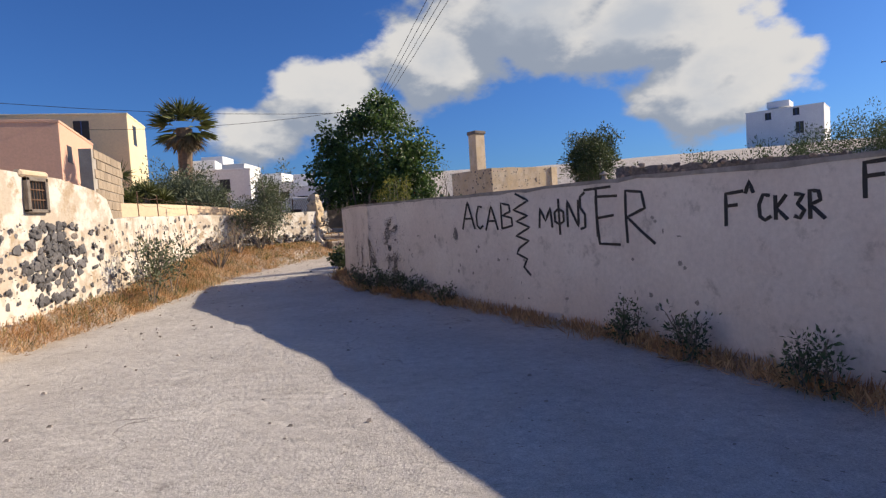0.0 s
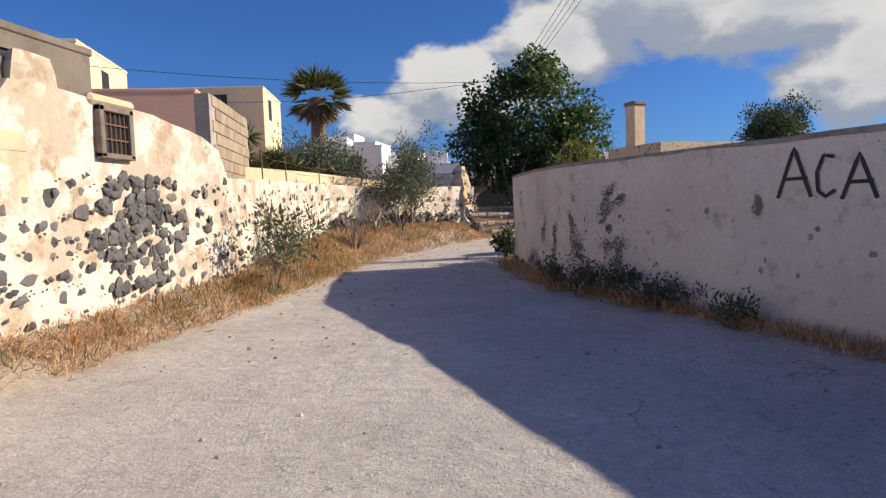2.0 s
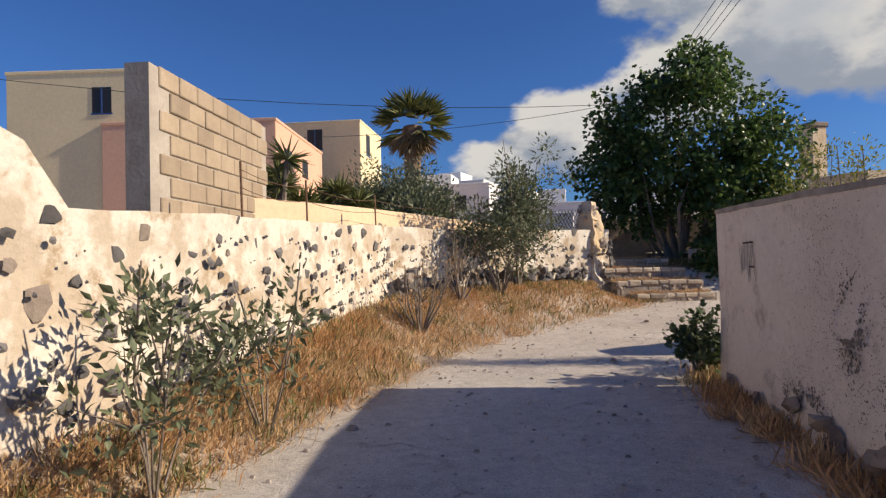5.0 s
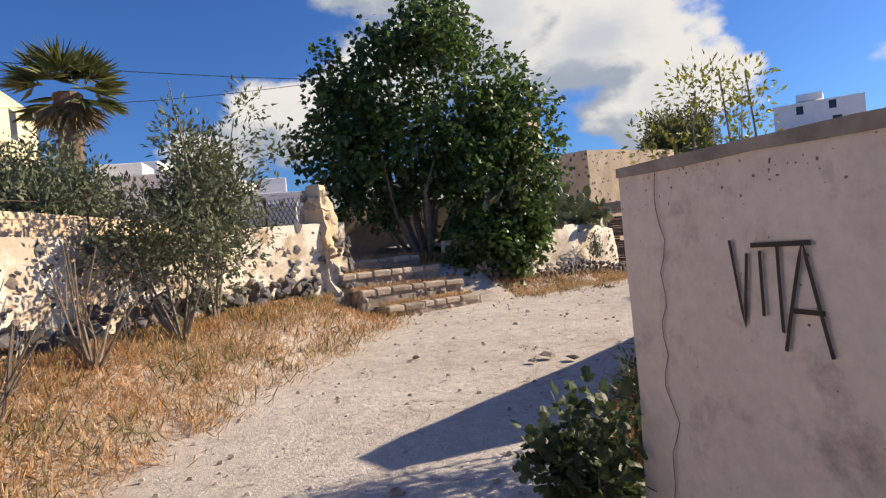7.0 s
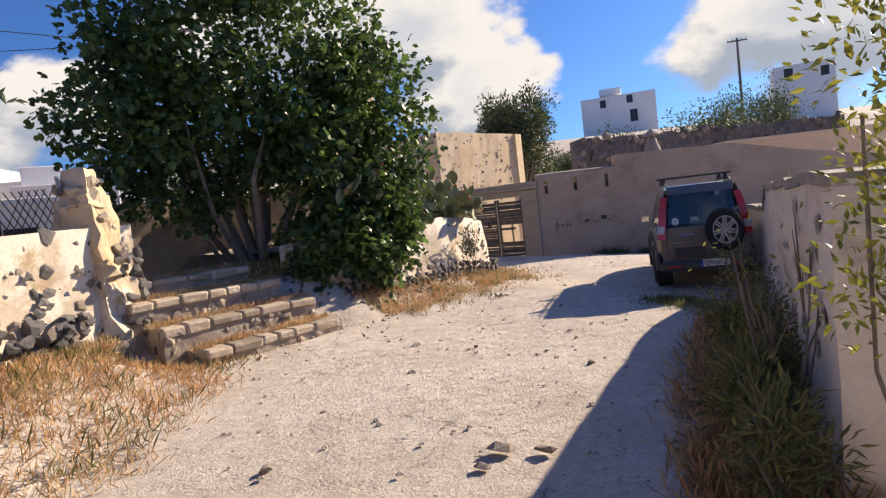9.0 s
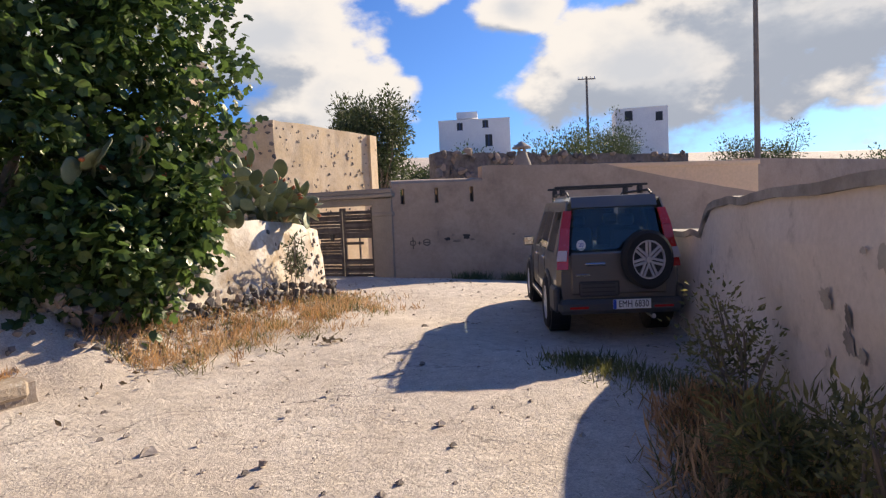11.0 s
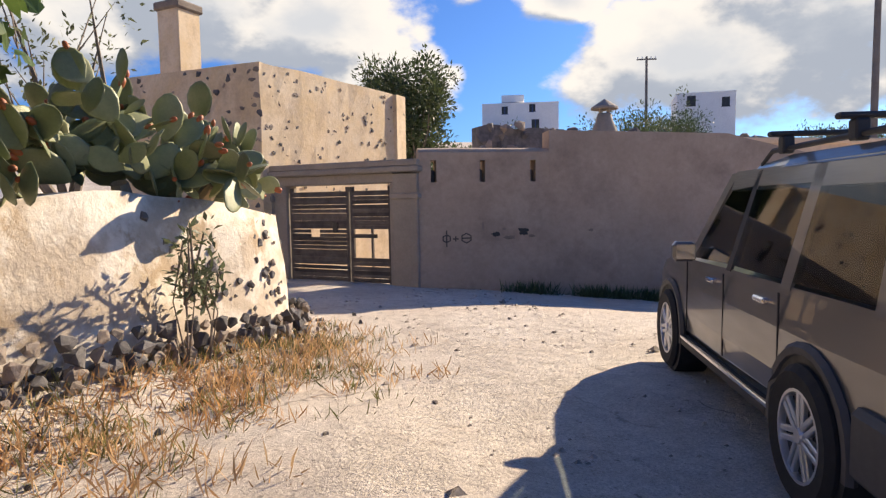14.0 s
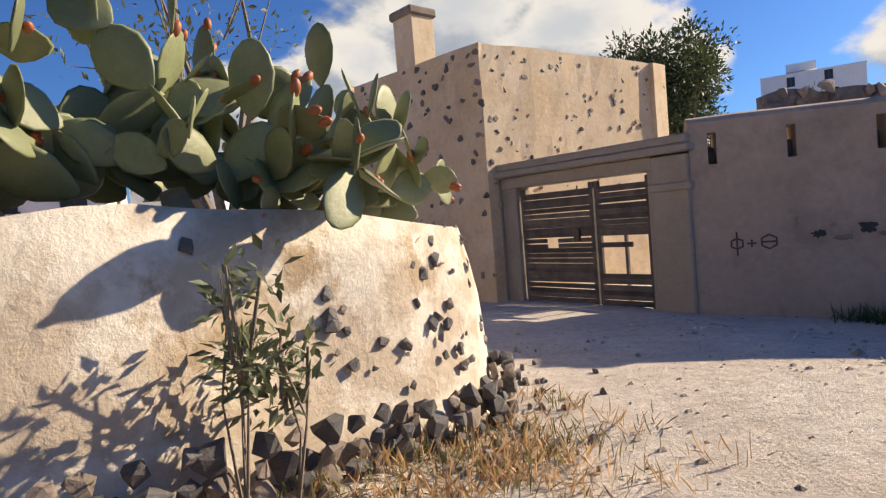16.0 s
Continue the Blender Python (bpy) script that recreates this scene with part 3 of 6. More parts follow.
part("lintel", boxed(-0.1, 0.07, -0.38, 0.35, 2.68, 2.80, bevel=0.04), "ochre", house_end)

grey = tagged(empty("cement_house", -10.2, 8.5, 1.0), "unpainted grey cement house with a flat roof", "house")
part("wall", boxed(-6, 0, -7, 5.4, -0.5, 3.5, bevel=0.02), "cement", grey)
part("parapet", boxed(-6.03, 0.03, -7.03, 5.43, 3.4, 3.54, bevel=0.02), "cement", grey)
w = part("window", boxed(-0.1, 0.012, 3.0, 3.85, 2.5, 3.1), "dark", grey)
part("frame", boxed(0, 0.05, 2.92, 3.0, 2.45, 3.15), "bark", w)
part("frame", boxed(0, 0.05, 3.85, 3.93, 2.45, 3.15), "bark", w)
part("frame", boxed(0, 0.06, 2.92, 3.93, 3.1, 3.17), "bark", w)
# grey return wall, in shade beside the gable stub
part("side_wall", boxed(0.2, 3.2, 0.35, 0.6, -0.5, 2.0, bevel=0.03), "cement", grey)

# cement block wall behind
bw = tagged(empty("block_wall", -9.5, 18.2, 1.4, math.degrees(math.atan2(13.0 - 18.2, -7.9 + 9.5))), "bare cement block wall with pale mortar joints", "wall")
part("mortar", boxed(0, 3.4, -0.3, -0.02, 0, 2.42), "mortar", bw)
for j in range(10):
    for k in range(13):
        x0 = k * 0.43 - (0.21 if j % 2 else 0)
        if x0 < 0 or x0 > 3.0:
            continue
        part("block", boxed(x0, x0 + 0.41, -0.3, 0.0 + rs.uniform(0, 0.012), j * 0.245, j * 0.245 + 0.225, bevel=0.012), "block", bw)

# peach parapet behind the rubble wall
part("wall_parapet", strip_wall(bmesh.new(), [(-9.35, 17.6), (-8.75, 19.5), (-8.35, 22.0), (-7.6, 24.0), (-6.6, 25.6)], lambda x, y: 1.2, lambda x, y: interp(y, [17, 22, 26], [2.62, 2.55, 2.3]), 0.25, -1), "peach")
tagged(bpy.data.objects["wall_parapet"], "low peach painted garden parapet", "wall", kind="structure")
# wire fence on the rubble wall
fence = tagged(empty("wire_fence", -7.8, 18, 2.2), "rusty posts with sagging barbed wire on the wall", "fence")
fp = [(-7.75, 15.5), (-8.05, 17.2), (-8.2, 19.5), (-7.7, 22.0), (-6.6, 24.2)]
for x, y in fp:
    part("post", tube(bmesh.new(), [(x + 7.8, y - 18, -0.3), (x + 7.78, y - 18, 0.55)], 0.014), "rust", fence)
for h in (0.25, 0.45):
    pts = []
    for (x0, y0), (x1, y1) in zip(fp, fp[1:]):
        for k in range(6):
            u = k / 6
            pts.append((x0 + (x1 - x0) * u + 7.8, y0 + (y1 - y0) * u - 18, h - 0.25 * u * (1 - u)))
    part("wire", tube(bmesh.new(), pts, 0.005, 3), "rust", fence)


# ---- graffiti and damage on the painted wall ----
GLYPH = {
    "A": [[(0, 0), (0.5, 1), (1, 0)], [(0.15, 0.38), (0.9, 0.38)]],
    "C": [[(0.9, 0.95), (0.4, 1), (0.1, 0.6), (0.15, 0.15), (0.5, 0), (0.95, 0.15)]],
    "B": [[(0.1, 0), (0.1, 1), (0.7, 0.9), (0.75, 0.65), (0.15, 0.52), (0.85, 0.4), (0.85, 0.1), (0.1, 0)]],
    "M": [[(0, 0), (0.1, 1), (0.5, 0.35), (0.9, 1), (1, 0)]],
    "P": [[(0.5, 1.25), (0.5, -0.35)], [(0.5, 0.8), (0.15, 0.65), (0.15, 0.25), (0.5, 0.1), (0.85, 0.25), (0.85, 0.65), (0.5, 0.8)]],
    "N": [[(0, 0), (0.05, 1), (0.9, 0), (0.95, 1)]],
    "S": [[(0.9, 1), (0.2, 0.9), (0.15, 0.6), (0.85, 0.4), (0.8, 0.05), (0.05, 0)]],
    "T": [[(0, 1), (1.3, 1.02)], [(0.6, 1), (0.62, 0)]],
    "E": [[(0.95, 0.98), (0.05, 1), (0.15, 0.02), (1, 0)], [(0.1, 0.55), (0.8, 0.6)]],
    "R": [[(0.1, 0), (0.1, 1), (0.7, 0.95), (0.8, 0.65), (0.15, 0.5), (0.6, 0.25), (1.1, 0)]],
    "F": [[(0.1, -0.1), (0.1, 0.95), (1, 1)], [(0.1, 0.55), (0.7, 0.58)]],
    "^": [[(0.2, 0.95), (0.5, 1.3), (0.8, 0.95)]],
    "K": [[(0.1, 0), (0.1, 0.95)], [(0.8, 0.95), (0.15, 0.45), (0.85, 0)]],
    "3": [[(0.1, 0.95), (0.8, 0.9), (0.35, 0.55), (0.85, 0.3), (0.5, 0), (0.05, 0.1)]],
    "V": [[(0, 1), (0.35, 0), (0.6, 0.85)]],
    "I": [[(0.5, 0.9), (0.5, 0.1)]],
    "Z": [[(0.3, 1.0), (0.8, 0.9), (0.2, 0.8), (0.75, 0.72), (0.3, 0.66), (0.8, 0.58), (0.25, 0.48), (0.75, 0.42), (0.35, 0.33), (0.25, 0.26), (0.65, 0.2), (0.5, 0.1), (0.75, 0.0)]],
    ".": [[(0.4, 0.0), (0.5, 0.04)]],
    "O": [[(0.5, 1), (0.1, 0.75), (0.1, 0.25), (0.5, 0), (0.9, 0.25), (0.9, 0.75), (0.5, 1)], [(0.1, 0.5), (0.9, 0.5)]],
    "+": [[(0, 0.5), (1, 0.5)], [(0.5, 0), (0.5, 1)]],
}


def right_face(y, z, off=0.012):
    x, dx, dy = along(RIGHT, y)
    n = Vector((dy, -dx, 0))
    n = n if n.x > 0 else -n
    q = Vector((x, y, z)) + n * (wall_wobble(x, y, z, 0.02) - off)
    return q


def ribbon(bm, pts, width, up):
    """Flat stroke through 3D points."""
    ring = []
    for i, p in enumerate(pts):
        d = (pts[min(i + 1, len(pts) - 1)] - pts[max(i - 1, 0)]).normalized()
        s = d.cross(up).normalized() * width / 2
        ring.append((bm.verts.new(p - s), bm.verts.new(p + s)))
    for a, b in zip(ring, ring[1:]):
        bm.faces.new((a[0], a[1], b[1], b[0]))


def write_on(face, name, parent, glyphs, width, mat, up, label=""):
    """glyphs: (character, start, end, bottom, top) in the wall's own run and height."""
    for ch, a, b, z0, z1 in glyphs:
        bm = bmesh.new()
        for stroke in GLYPH[ch]:
            pts = []
            for (u0, v0), (u1, v1) in zip(stroke, stroke[1:]):
                n = max(2, int(math.hypot((u1 - u0) * (b - a), (v1 - v0) * (z1 - z0)) / 0.06))
                pts += [(u0 + (u1 - u0) * k / n, v0 + (v1 - v0) * k / n) for k in range(n)]
            pts.append(stroke[-1])
            ribbon(bm, [face(a + (b - a) * u, z0 + (z1 - z0) * v) for u, v in pts], width, up)
        part(name, bm, mat, parent, label)


nr = Vector((-0.6, -0.8, 0))
GRAF = [("A", 10.7, 10.42, 1.37, 1.85),
        (".", 10.4, 10.36, 1.37, 1.45),
        ("C", 10.39, 10.23, 1.37, 1.75),
        (".", 10.22, 10.17, 1.35, 1.42),
        ("A", 10.19, 9.95, 1.34, 1.74),
        (".", 9.91, 9.87, 1.34, 1.4),
        ("B", 9.9, 9.58, 1.36, 1.77),
        (".", 9.54, 9.51, 1.33, 1.39),
        ("Z", 9.69, 9.14, 0.63, 1.9),
        ("M", 9.05, 8.8, 1.35, 1.64),
        ("P", 8.78, 8.55, 1.36, 1.68),
        ("N", 8.52, 8.31, 1.35, 1.72),
        ("S", 8.31, 8.2, 1.32, 1.81),
        ("T", 8.23, 7.9, 1.21, 1.84),
        ("E", 8.06, 7.69, 1.11, 1.74),
        ("R", 7.61, 7.16, 1.13, 1.78),
        ("F", 6.19, 5.97, 1.35, 1.66),
        ("^", 5.98, 5.84, 1.3, 1.65),
        ("C", 5.83, 5.69, 1.37, 1.61),
        ("K", 5.67, 5.52, 1.37, 1.61),
        ("3", 5.49, 5.37, 1.38, 1.61),
        ("R", 5.35, 5.22, 1.37, 1.62),
        ("F", 4.93, 4.7, 1.55, 1.82)]
write_on(right_face, "graffiti_letter", wall_right, GRAF, 0.035, "spray", nr)
write_on(right_face, "graffiti_letter", wall_right, [("V", 16.36, 16.24, 1.4, 1.71), ("I", 16.27, 16.2, 1.42, 1.7), ("T", 16.27, 16.1, 1.4, 1.69), ("A", 16.16, 16.0, 1.34, 1.7)], 0.017, "spray", Vector((-1, -0.1, 0)))


def blotch(face, a, z, ra, rz, seed, mat, name, parent, lift=0.006):
    rnd = random.Random(seed)
    bm = bmesh.new()
    c = bm.verts.new(face(a, z, lift))
    ring = [bm.verts.new(face(a + math.cos(t) * ra * k, z + math.sin(t) * rz * k, lift)) for t, k in [(2 * math.pi * i / 40, 0.8 + 0.55 * noise.noise(Vector((2.2 * math.cos(6.283 * i / 40) + seed * 3, 2.2 * math.sin(6.283 * i / 40), 0))) + rnd.uniform(-0.07, 0.07)) for i in range(40)]]
    for i in range(40):
        bm.faces.new((c, ring[i], ring[(i + 1) % 40]))
    part(name, bm, mat, parent)


# flaked plaster and black growth: ragged clusters of small marks
def growth(name, mat, seeds, count, label):
    bm = bmesh.new()
    done = 0
    while done < count:
        y0, z0, ra, rz = rs.choice(seeds)
        u, v = rs.gauss(0, 0.5), rs.gauss(0, 0.5)
        y, z = y0 + u * ra, z0 + v * rz
        if noise.noise(Vector((y * 5, z * 4, 2))) < -0.05 or z < 0.05 or z > right_top(0, y) - 0.02 or y > 16.9:
            continue
        r = rs.uniform(0.004, 0.02) * (1.25 - min(1, math.hypot(u, v)))
        if r <= 0.003:
            continue
        a0, n = rs.uniform(0, 6.28), 7
        bm.faces.new([bm.verts.new(right_face(y + r * rs.uniform(0.5, 1.3) * math.cos(a0 + k * 6.283 / n), z + r * rs.uniform(0.5, 1.5) * math.sin(a0 + k * 6.283 / n), 0.006 + 0.003 * (done % 3))) for k in range(n)])
        done += 1
    ob = part(name, bm, mat, wall_right, label)
    ob["kind"] = "stuff"


SPOTS = [(12.72, 1.5, 0.24, 0.2), (12.85, 1.1, 0.16, 0.5), (12.7, 0.7, 0.25, 0.45), (13.38, 1.2, 0.13, 0.5), (13.3, 0.65, 0.22, 0.45), (12.5, 0.45, 0.35, 0.3), (13.05, 0.35, 0.5, 0.25), (14.3, 0.5, 0.4, 0.35), (14.7, 1.1, 0.22, 0.5), (15.3, 0.45, 0.4, 0.25), (14.1, 0.9, 0.25, 0.4), (10.9, 1.3, 0.06, 0.12), (11.8, 0.3, 0.5, 0.2)]
growth("flaked_plaster", "mortar", SPOTS, 900, "grey bared render")
growth("black_growth", "lichen", SPOTS, 3600, "black lichen and flaking")
# crack down the end of the wall
crack_bm = bmesh.new()
pts = []
for k in range(26):
    u = k / 25
    pts.append(right_face(16.72 + 0.09 * noise.noise(Vector((u * 9, 3, 0))) + 0.05 * u, 2.0 - 1.75 * u, 0.009))
ribbon(crack_bm, pts, 0.005, Vector((-0.95, -0.25, 0)))
part("crack", crack_bm, "dark", wall_right)
for k in range(46):
    y, z = rs.uniform(6.5, 14), rs.uniform(0.1, 1.5)
    blotch(right_face, y, z, rs.uniform(0.012, 0.04), rs.uniform(0.012, 0.045), 50 + k, "coping", "chip", wall_right, 0.008)
for k in range(34):
    y = rs.uniform(11.6, 16.9)
    z = ground_z(along(RIGHT, y)[0] - 0.1, y) + rs.uniform(0.02, 0.3)
    q = right_face(y, z, 0.05)
    put_stone(wall_right, q, (-0.4, 0.9), rs.uniform(0.12, 0.3), 0.5, BROWN)
# lichen specks, thickest round the bared patches and along the foot
specks = bmesh.new()
n_specks = 0
while n_specks < 6500:
    y = rs.uniform(9.5, 16.95)
    x = along(RIGHT, y)[0]
    zg = ground_z(x - 0.1, y)
    z = rs.uniform(zg, right_top(x, y) - 0.03)
    near = max(math.exp(-((y - a) / 0.35) ** 2 - ((z - b) / 0.5) ** 2) for a, b in ((12.75, 1.1), (13.3, 0.9), (14.4, 0.9), (15.3, 0.5), (15.0, 1.4), (14.8, 1.1)))
    dense = 0.012 + 0.95 * near + 0.35 * step01((zg + 0.5 - z) / 0.5) + 0.3 * step01((z - right_top(x, y) + 0.25) / 0.25)
    if rs.random() > dense * (0.55 + 0.9 * noise.noise(Vector((y * 2.5, z * 2.5, 4)))):
        continue
    r = rs.choice((0.0015, 0.002, 0.0025, 0.003, 0.004, 0.006))
    a0 = rs.uniform(0, 6.28)
    specks.faces.new([specks.verts.new(right_face(y + r * rs.uniform(0.6, 1.3) * math.cos(a0 + k * 1.2566), z + r * rs.uniform(0.6, 1.4) * math.sin(a0 + k * 1.2566), 0.009)) for k in range(5)])
    n_specks += 1
part("lichen_specks", specks, "lichen", wall_right, "dark lichen specks")
# stained coping along the top
cp = strip_wall(bmesh.new(), RIGHT, lambda x, y: right_top(x, y) - 0.025 + 0.03 * noise.noise(Vector((x * 5, y * 5, 1))), lambda x, y: right_top(x, y) + 0.02, 0.43, 1, wobble=0.02)
bmesh.ops.translate(cp, vec=(-0.012, -0.006, 0), verts=cp.verts)
part("coping", cp, "coping", wall_right, "grey lichen-stained coping")

# ---- gate and its walls ----
ga, gb = Vector((2.85, 36.4, 0)), Vector((4.92, 33.28, 0))
gd = (gb - ga).normalized()
gate = tagged(empty("gateway", ga.x, ga.y, 0.25, math.degrees(math.atan2(gd.y, gd.x))), "moulded grey stone gateway with weathered slatted double gate", "gate")
# local x runs along the gate, -y faces the lane
part("pier", boxed(0.0, 0.52, -0.06, 0.35, -0.3, 2.0, bevel=0.015), "gatestone", gate)
part("pier", boxed(3.24, 3.74, -0.06, 0.35, -0.3, 2.0, bevel=0.015), "gatestone", gate)
part("capital", boxed(-0.03, 0.56, -0.10, 0.35, 1.55, 1.66, bevel=0.02), "gatestone", gate)
part("capital", boxed(3.2, 3.78, -0.10, 0.35, 1.55, 1.66, bevel=0.02), "gatestone", gate)
part("jamb", boxed(0.52, 0.84, -0.02, 0.3, -0.3, 1.84, bevel=0.015), "gatestone", gate)
part("jamb", boxed(3.16, 3.24, -0.02, 0.3, -0.3, 1.84, bevel=0.012), "gatestone", gate)
part("lintel", boxed(0.52, 3.24, -0.03, 0.33, 1.84, 2.02, bevel=0.015), "gatestone", gate)
part("cornice", boxed(-0.06, 3.8, -0.14, 0.36, 2.02, 2.12, bevel=0.02), "gatestone", gate)
part("cornice", boxed(-0.02, 3.76, -0.09, 0.36, 2.12, 2.24, bevel=0.02), "gatestone", gate)


def gate_leaf(x0, x1, broken):
    lf = part("gate_leaf", boxed(x0, x0 + 0.07, 0.05, 0.11, 0.02, 1.8, bevel=0.006), "oldwood", gate, "leaf of dark weathered slats" + (", lower slats missing" if broken else ""))
    part("stile", boxed(x1 - 0.07, x1, 0.05, 0.11, 0.02, 1.8, bevel=0.006), "oldwood", lf)
    for z in (0.04, 0.42, 1.05, 1.66):
        part("rail", boxed(x0, x1, 0.09, 0.13, z, z + 0.06), "oldwood", lf)
    n = 22
    for k in range(n):
        z = 0.04 + k * 1.66 / n
        if broken and 0.45 < z < 1.02:
            continue
        gap = rs.uniform(0, 0.012)
        a, b = x0 + 0.05, x1 - 0.05
        if not broken and 0.85 < z < 1.0:
            part("slat", boxed(a, a + 0.45, 0.04, 0.06, z + gap, z + 0.064, bevel=0.004, m=pose(0, 0, 0, 0, rs.uniform(-0.4, 0.4), 0)), "oldwood", lf)
            part("slat", boxed(a + 0.66, b, 0.04, 0.06, z + gap, z + 0.064, bevel=0.004), "oldwood", lf)
        else:
            part("slat", boxed(a, b, 0.04 + rs.uniform(0, 0.012), 0.062, z + gap * 0.5, z + 0.0745, bevel=0.004, m=pose(0, 0, rs.uniform(-0.004, 0.004), 0, rs.uniform(-0.25, 0.25), 0)), "oldwood", lf)
    if broken:
        part("post", boxed((x0 + x1) / 2 - 0.02, (x0 + x1) / 2 + 0.02, 0.09, 0.13, 0.05, 1.05), "oldwood", lf)
        part("slat", boxed(x0 + 0.05, x1 - 0.3, 0.04, 0.06, 0.86, 0.93), "oldwood", lf)
    else:
        part("latch", boxed(x1 - 0.35, x1 - 0.24, 0.0, 0.05, 0.95, 1.15, bevel=0.01), "dark", lf)


gate_leaf(0.86, 2.24, False)
gate_leaf(2.27, 3.15, True)

wg = tagged(empty("wall_gate", gb.x, gb.y, 0.0, math.degrees(math.atan2(-0.375, 0.927))), "tall worn pinkish rendered yard wall with three slots", "wall", kind="structure")
slots = [0.26, 1.12, 2.03]
edges = [0.0] + [v for s in slots for v in (s - 0.05, s + 0.05)] + [2.33]
for k in range(len(edges) - 1):
    a, b = edges[k], edges[k + 1]
    if k % 2:
        part("wall", boxed(a, b, 0, 0.4, -0.8, 2.08), "gatewall", wg)
        part("wall", boxed(a, b, 0, 0.4, 2.46, 2.6), "gatewall", wg)
        part("slot_rubble", boxed(a + 0.01, b - 0.01, 0.2, 0.3, 2.08, 2.3), "lava", wg)
    else:
        part("wall", boxed(a, b, 0, 0.4, -0.8, 2.6), "gatewall", wg)
top = bmesh.new()
tube(top, [(0.0, 0.2, 2.58), (0.6, 0.2, 2.6), (1.2, 0.2, 2.59), (2.33, 0.2, 2.58)], 0.2, 10)
bmesh.ops.scale(top, vec=(1, 1, 0.5), space=Matrix.Translation((0, 0, -2.58)), verts=top.verts)
part("coping", top, "gatewall", wg)


def gate_run_top(x, y):
    return interp(x, [2.33, 5.7, 7.5, 11], [2.98, 2.93, 2.54, 1.9]) + 0.015 * noise.noise(Vector((x * 2, 0, 0)))


part("wall", strip_wall(bmesh.new(), [(2.33, 0.0), (4, 0.02), (7.5, 0.0), (11, 0.0)], lambda x, y: -1.2, gate_run_top, 0.4, -1), "gatewall", wg)


def gate_face(u, z, off=0.01):
    return Vector((u, -off - 0.004, z))


write_on(gate_face, "graffiti", wg, [("P", 0.38, 0.56, 1.02, 1.2), ("+", 0.58, 0.68, 1.05, 1.14), ("O", 0.72, 0.92, 1.02, 1.19)], 0.022, "spray_faint", Vector((0, -1, 0)))
for i, (u, z, a, b) in enumerate([(1.35, 1.16, 0.09, 0.05), (1.6, 1.1, 0.12, 0.04), (1.85, 1.2, 0.12, 0.08), (1.12, 1.3, 0.03, 0.1), (1.5, 1.25, 0.04, 0.03), (3.1, 1.2, 0.06, 0.03), (2.0, 1.12, 0.08, 0.03)]):
    blotch(gate_face, u, z, a, b, i + 80, "dark" if i in (2, 0) else "brownstone", "hole", wg)
for k in range(40):
    u = rs.uniform(0.5, 4.0)
    put_stone(wg, Matrix.Translation(wg.location) @ Matrix.Rotation(wg.rotation_euler.z, 4, "Z") @ Vector((u, -0.02, rs.uniform(0.0, 0.28) - u * 0.07)), (0.927, -0.375), rs.uniform(0.06, 0.16), 0.5, LAVA)

# clay chimney pot on the yard wall
pot = tagged(empty("chimney_pot", 8.6, 32.6, 2.7), "rendered bottle-shaped chimney with a conical cap", "chimney")
bm = bmesh.new()
tube(bm, [(0, 0, -0.2), (0, 0, 0.1), (0, 0, 0.35), (0, 0, 0.55), (0, 0, 0.68)], [0.27, 0.27, 0.24, 0.16, 0.13], 14)
part("shaft", bm, "gatestone", pot, smooth=True)
bm = bmesh.new()
tube(bm, [(0, 0, 0.76), (0, 0, 0.8), (0, 0, 0.95)], [0.26, 0.25, 0.02], 14)
part("cap", bm, "gatestone", pot)
for a in range(4):
    part("post", boxed(-0.025, 0.025, -0.025, 0.025, 0.66, 0.78, m=pose(0.1 * math.cos(a * 1.57), 0.1 * math.sin(a * 1.57), 0)), "gatestone", pot)

# ---- roofless stone building behind the gate ----
rc, rr, rl = Vector((2.9, 35.85, 0)), Vector((7.15, 38.15, 0)), Vector((0.6, 38.8, 0))
ruin = tagged(empty("stone_building", 0, 0, 0), "old stone building with ochre mortar and studded lava stones", "building")
part("wall", strip_wall(bmesh.new(), [rc.xy[:], rr.xy[:]], lambda x, y: 0, lambda x, y: 4.45 + 0.03 * noise.noise(Vector((x * 2, y, 0))), 0.5, -1, wobble=0.04), "ochre", ruin)
part("wall", strip_wall(bmesh.new(), [rc.xy[:], rl.xy[:]], lambda x, y: 0, lambda x, y: 4.45, 0.5, 1, wobble=0.04), "ochre", ruin)
part("wall", strip_wall(bmesh.new(), [rr.xy[:], (4.8, 41.2)], lambda x, y: 0, lambda x, y: 4.45, 0.5, -1), "ochre", ruin)
part("roof", boxed(0.2, 4.6, 0.2, 3.4, 4.1, 4.25, m=pose(rc.x, rc.y, 0, 0, 0, 29)), "ochre", ruin)
for k in range(290):
    f = rs.random()
    if f < 0.55:
        u = rs.random() ** 1.2
        p = rc.lerp(rr, u)
        z, d = rs.uniform(1.9, 4.35), (rr - rc).normalized()
        size = rs.uniform(0.05, 0.15)
    else:
        p = rc.lerp(rl, rs.random())
        z, d = rs.uniform(0.5, 4.4), (rl - rc).normalized()
        size = rs.uniform(0.07, 0.2)
    put_stone(ruin, (p.x, p.y, z), (d.x, d.y), size, 0.4, BROWN if rs.random() < 0.6 else LAVA)
pv, pf = [], []
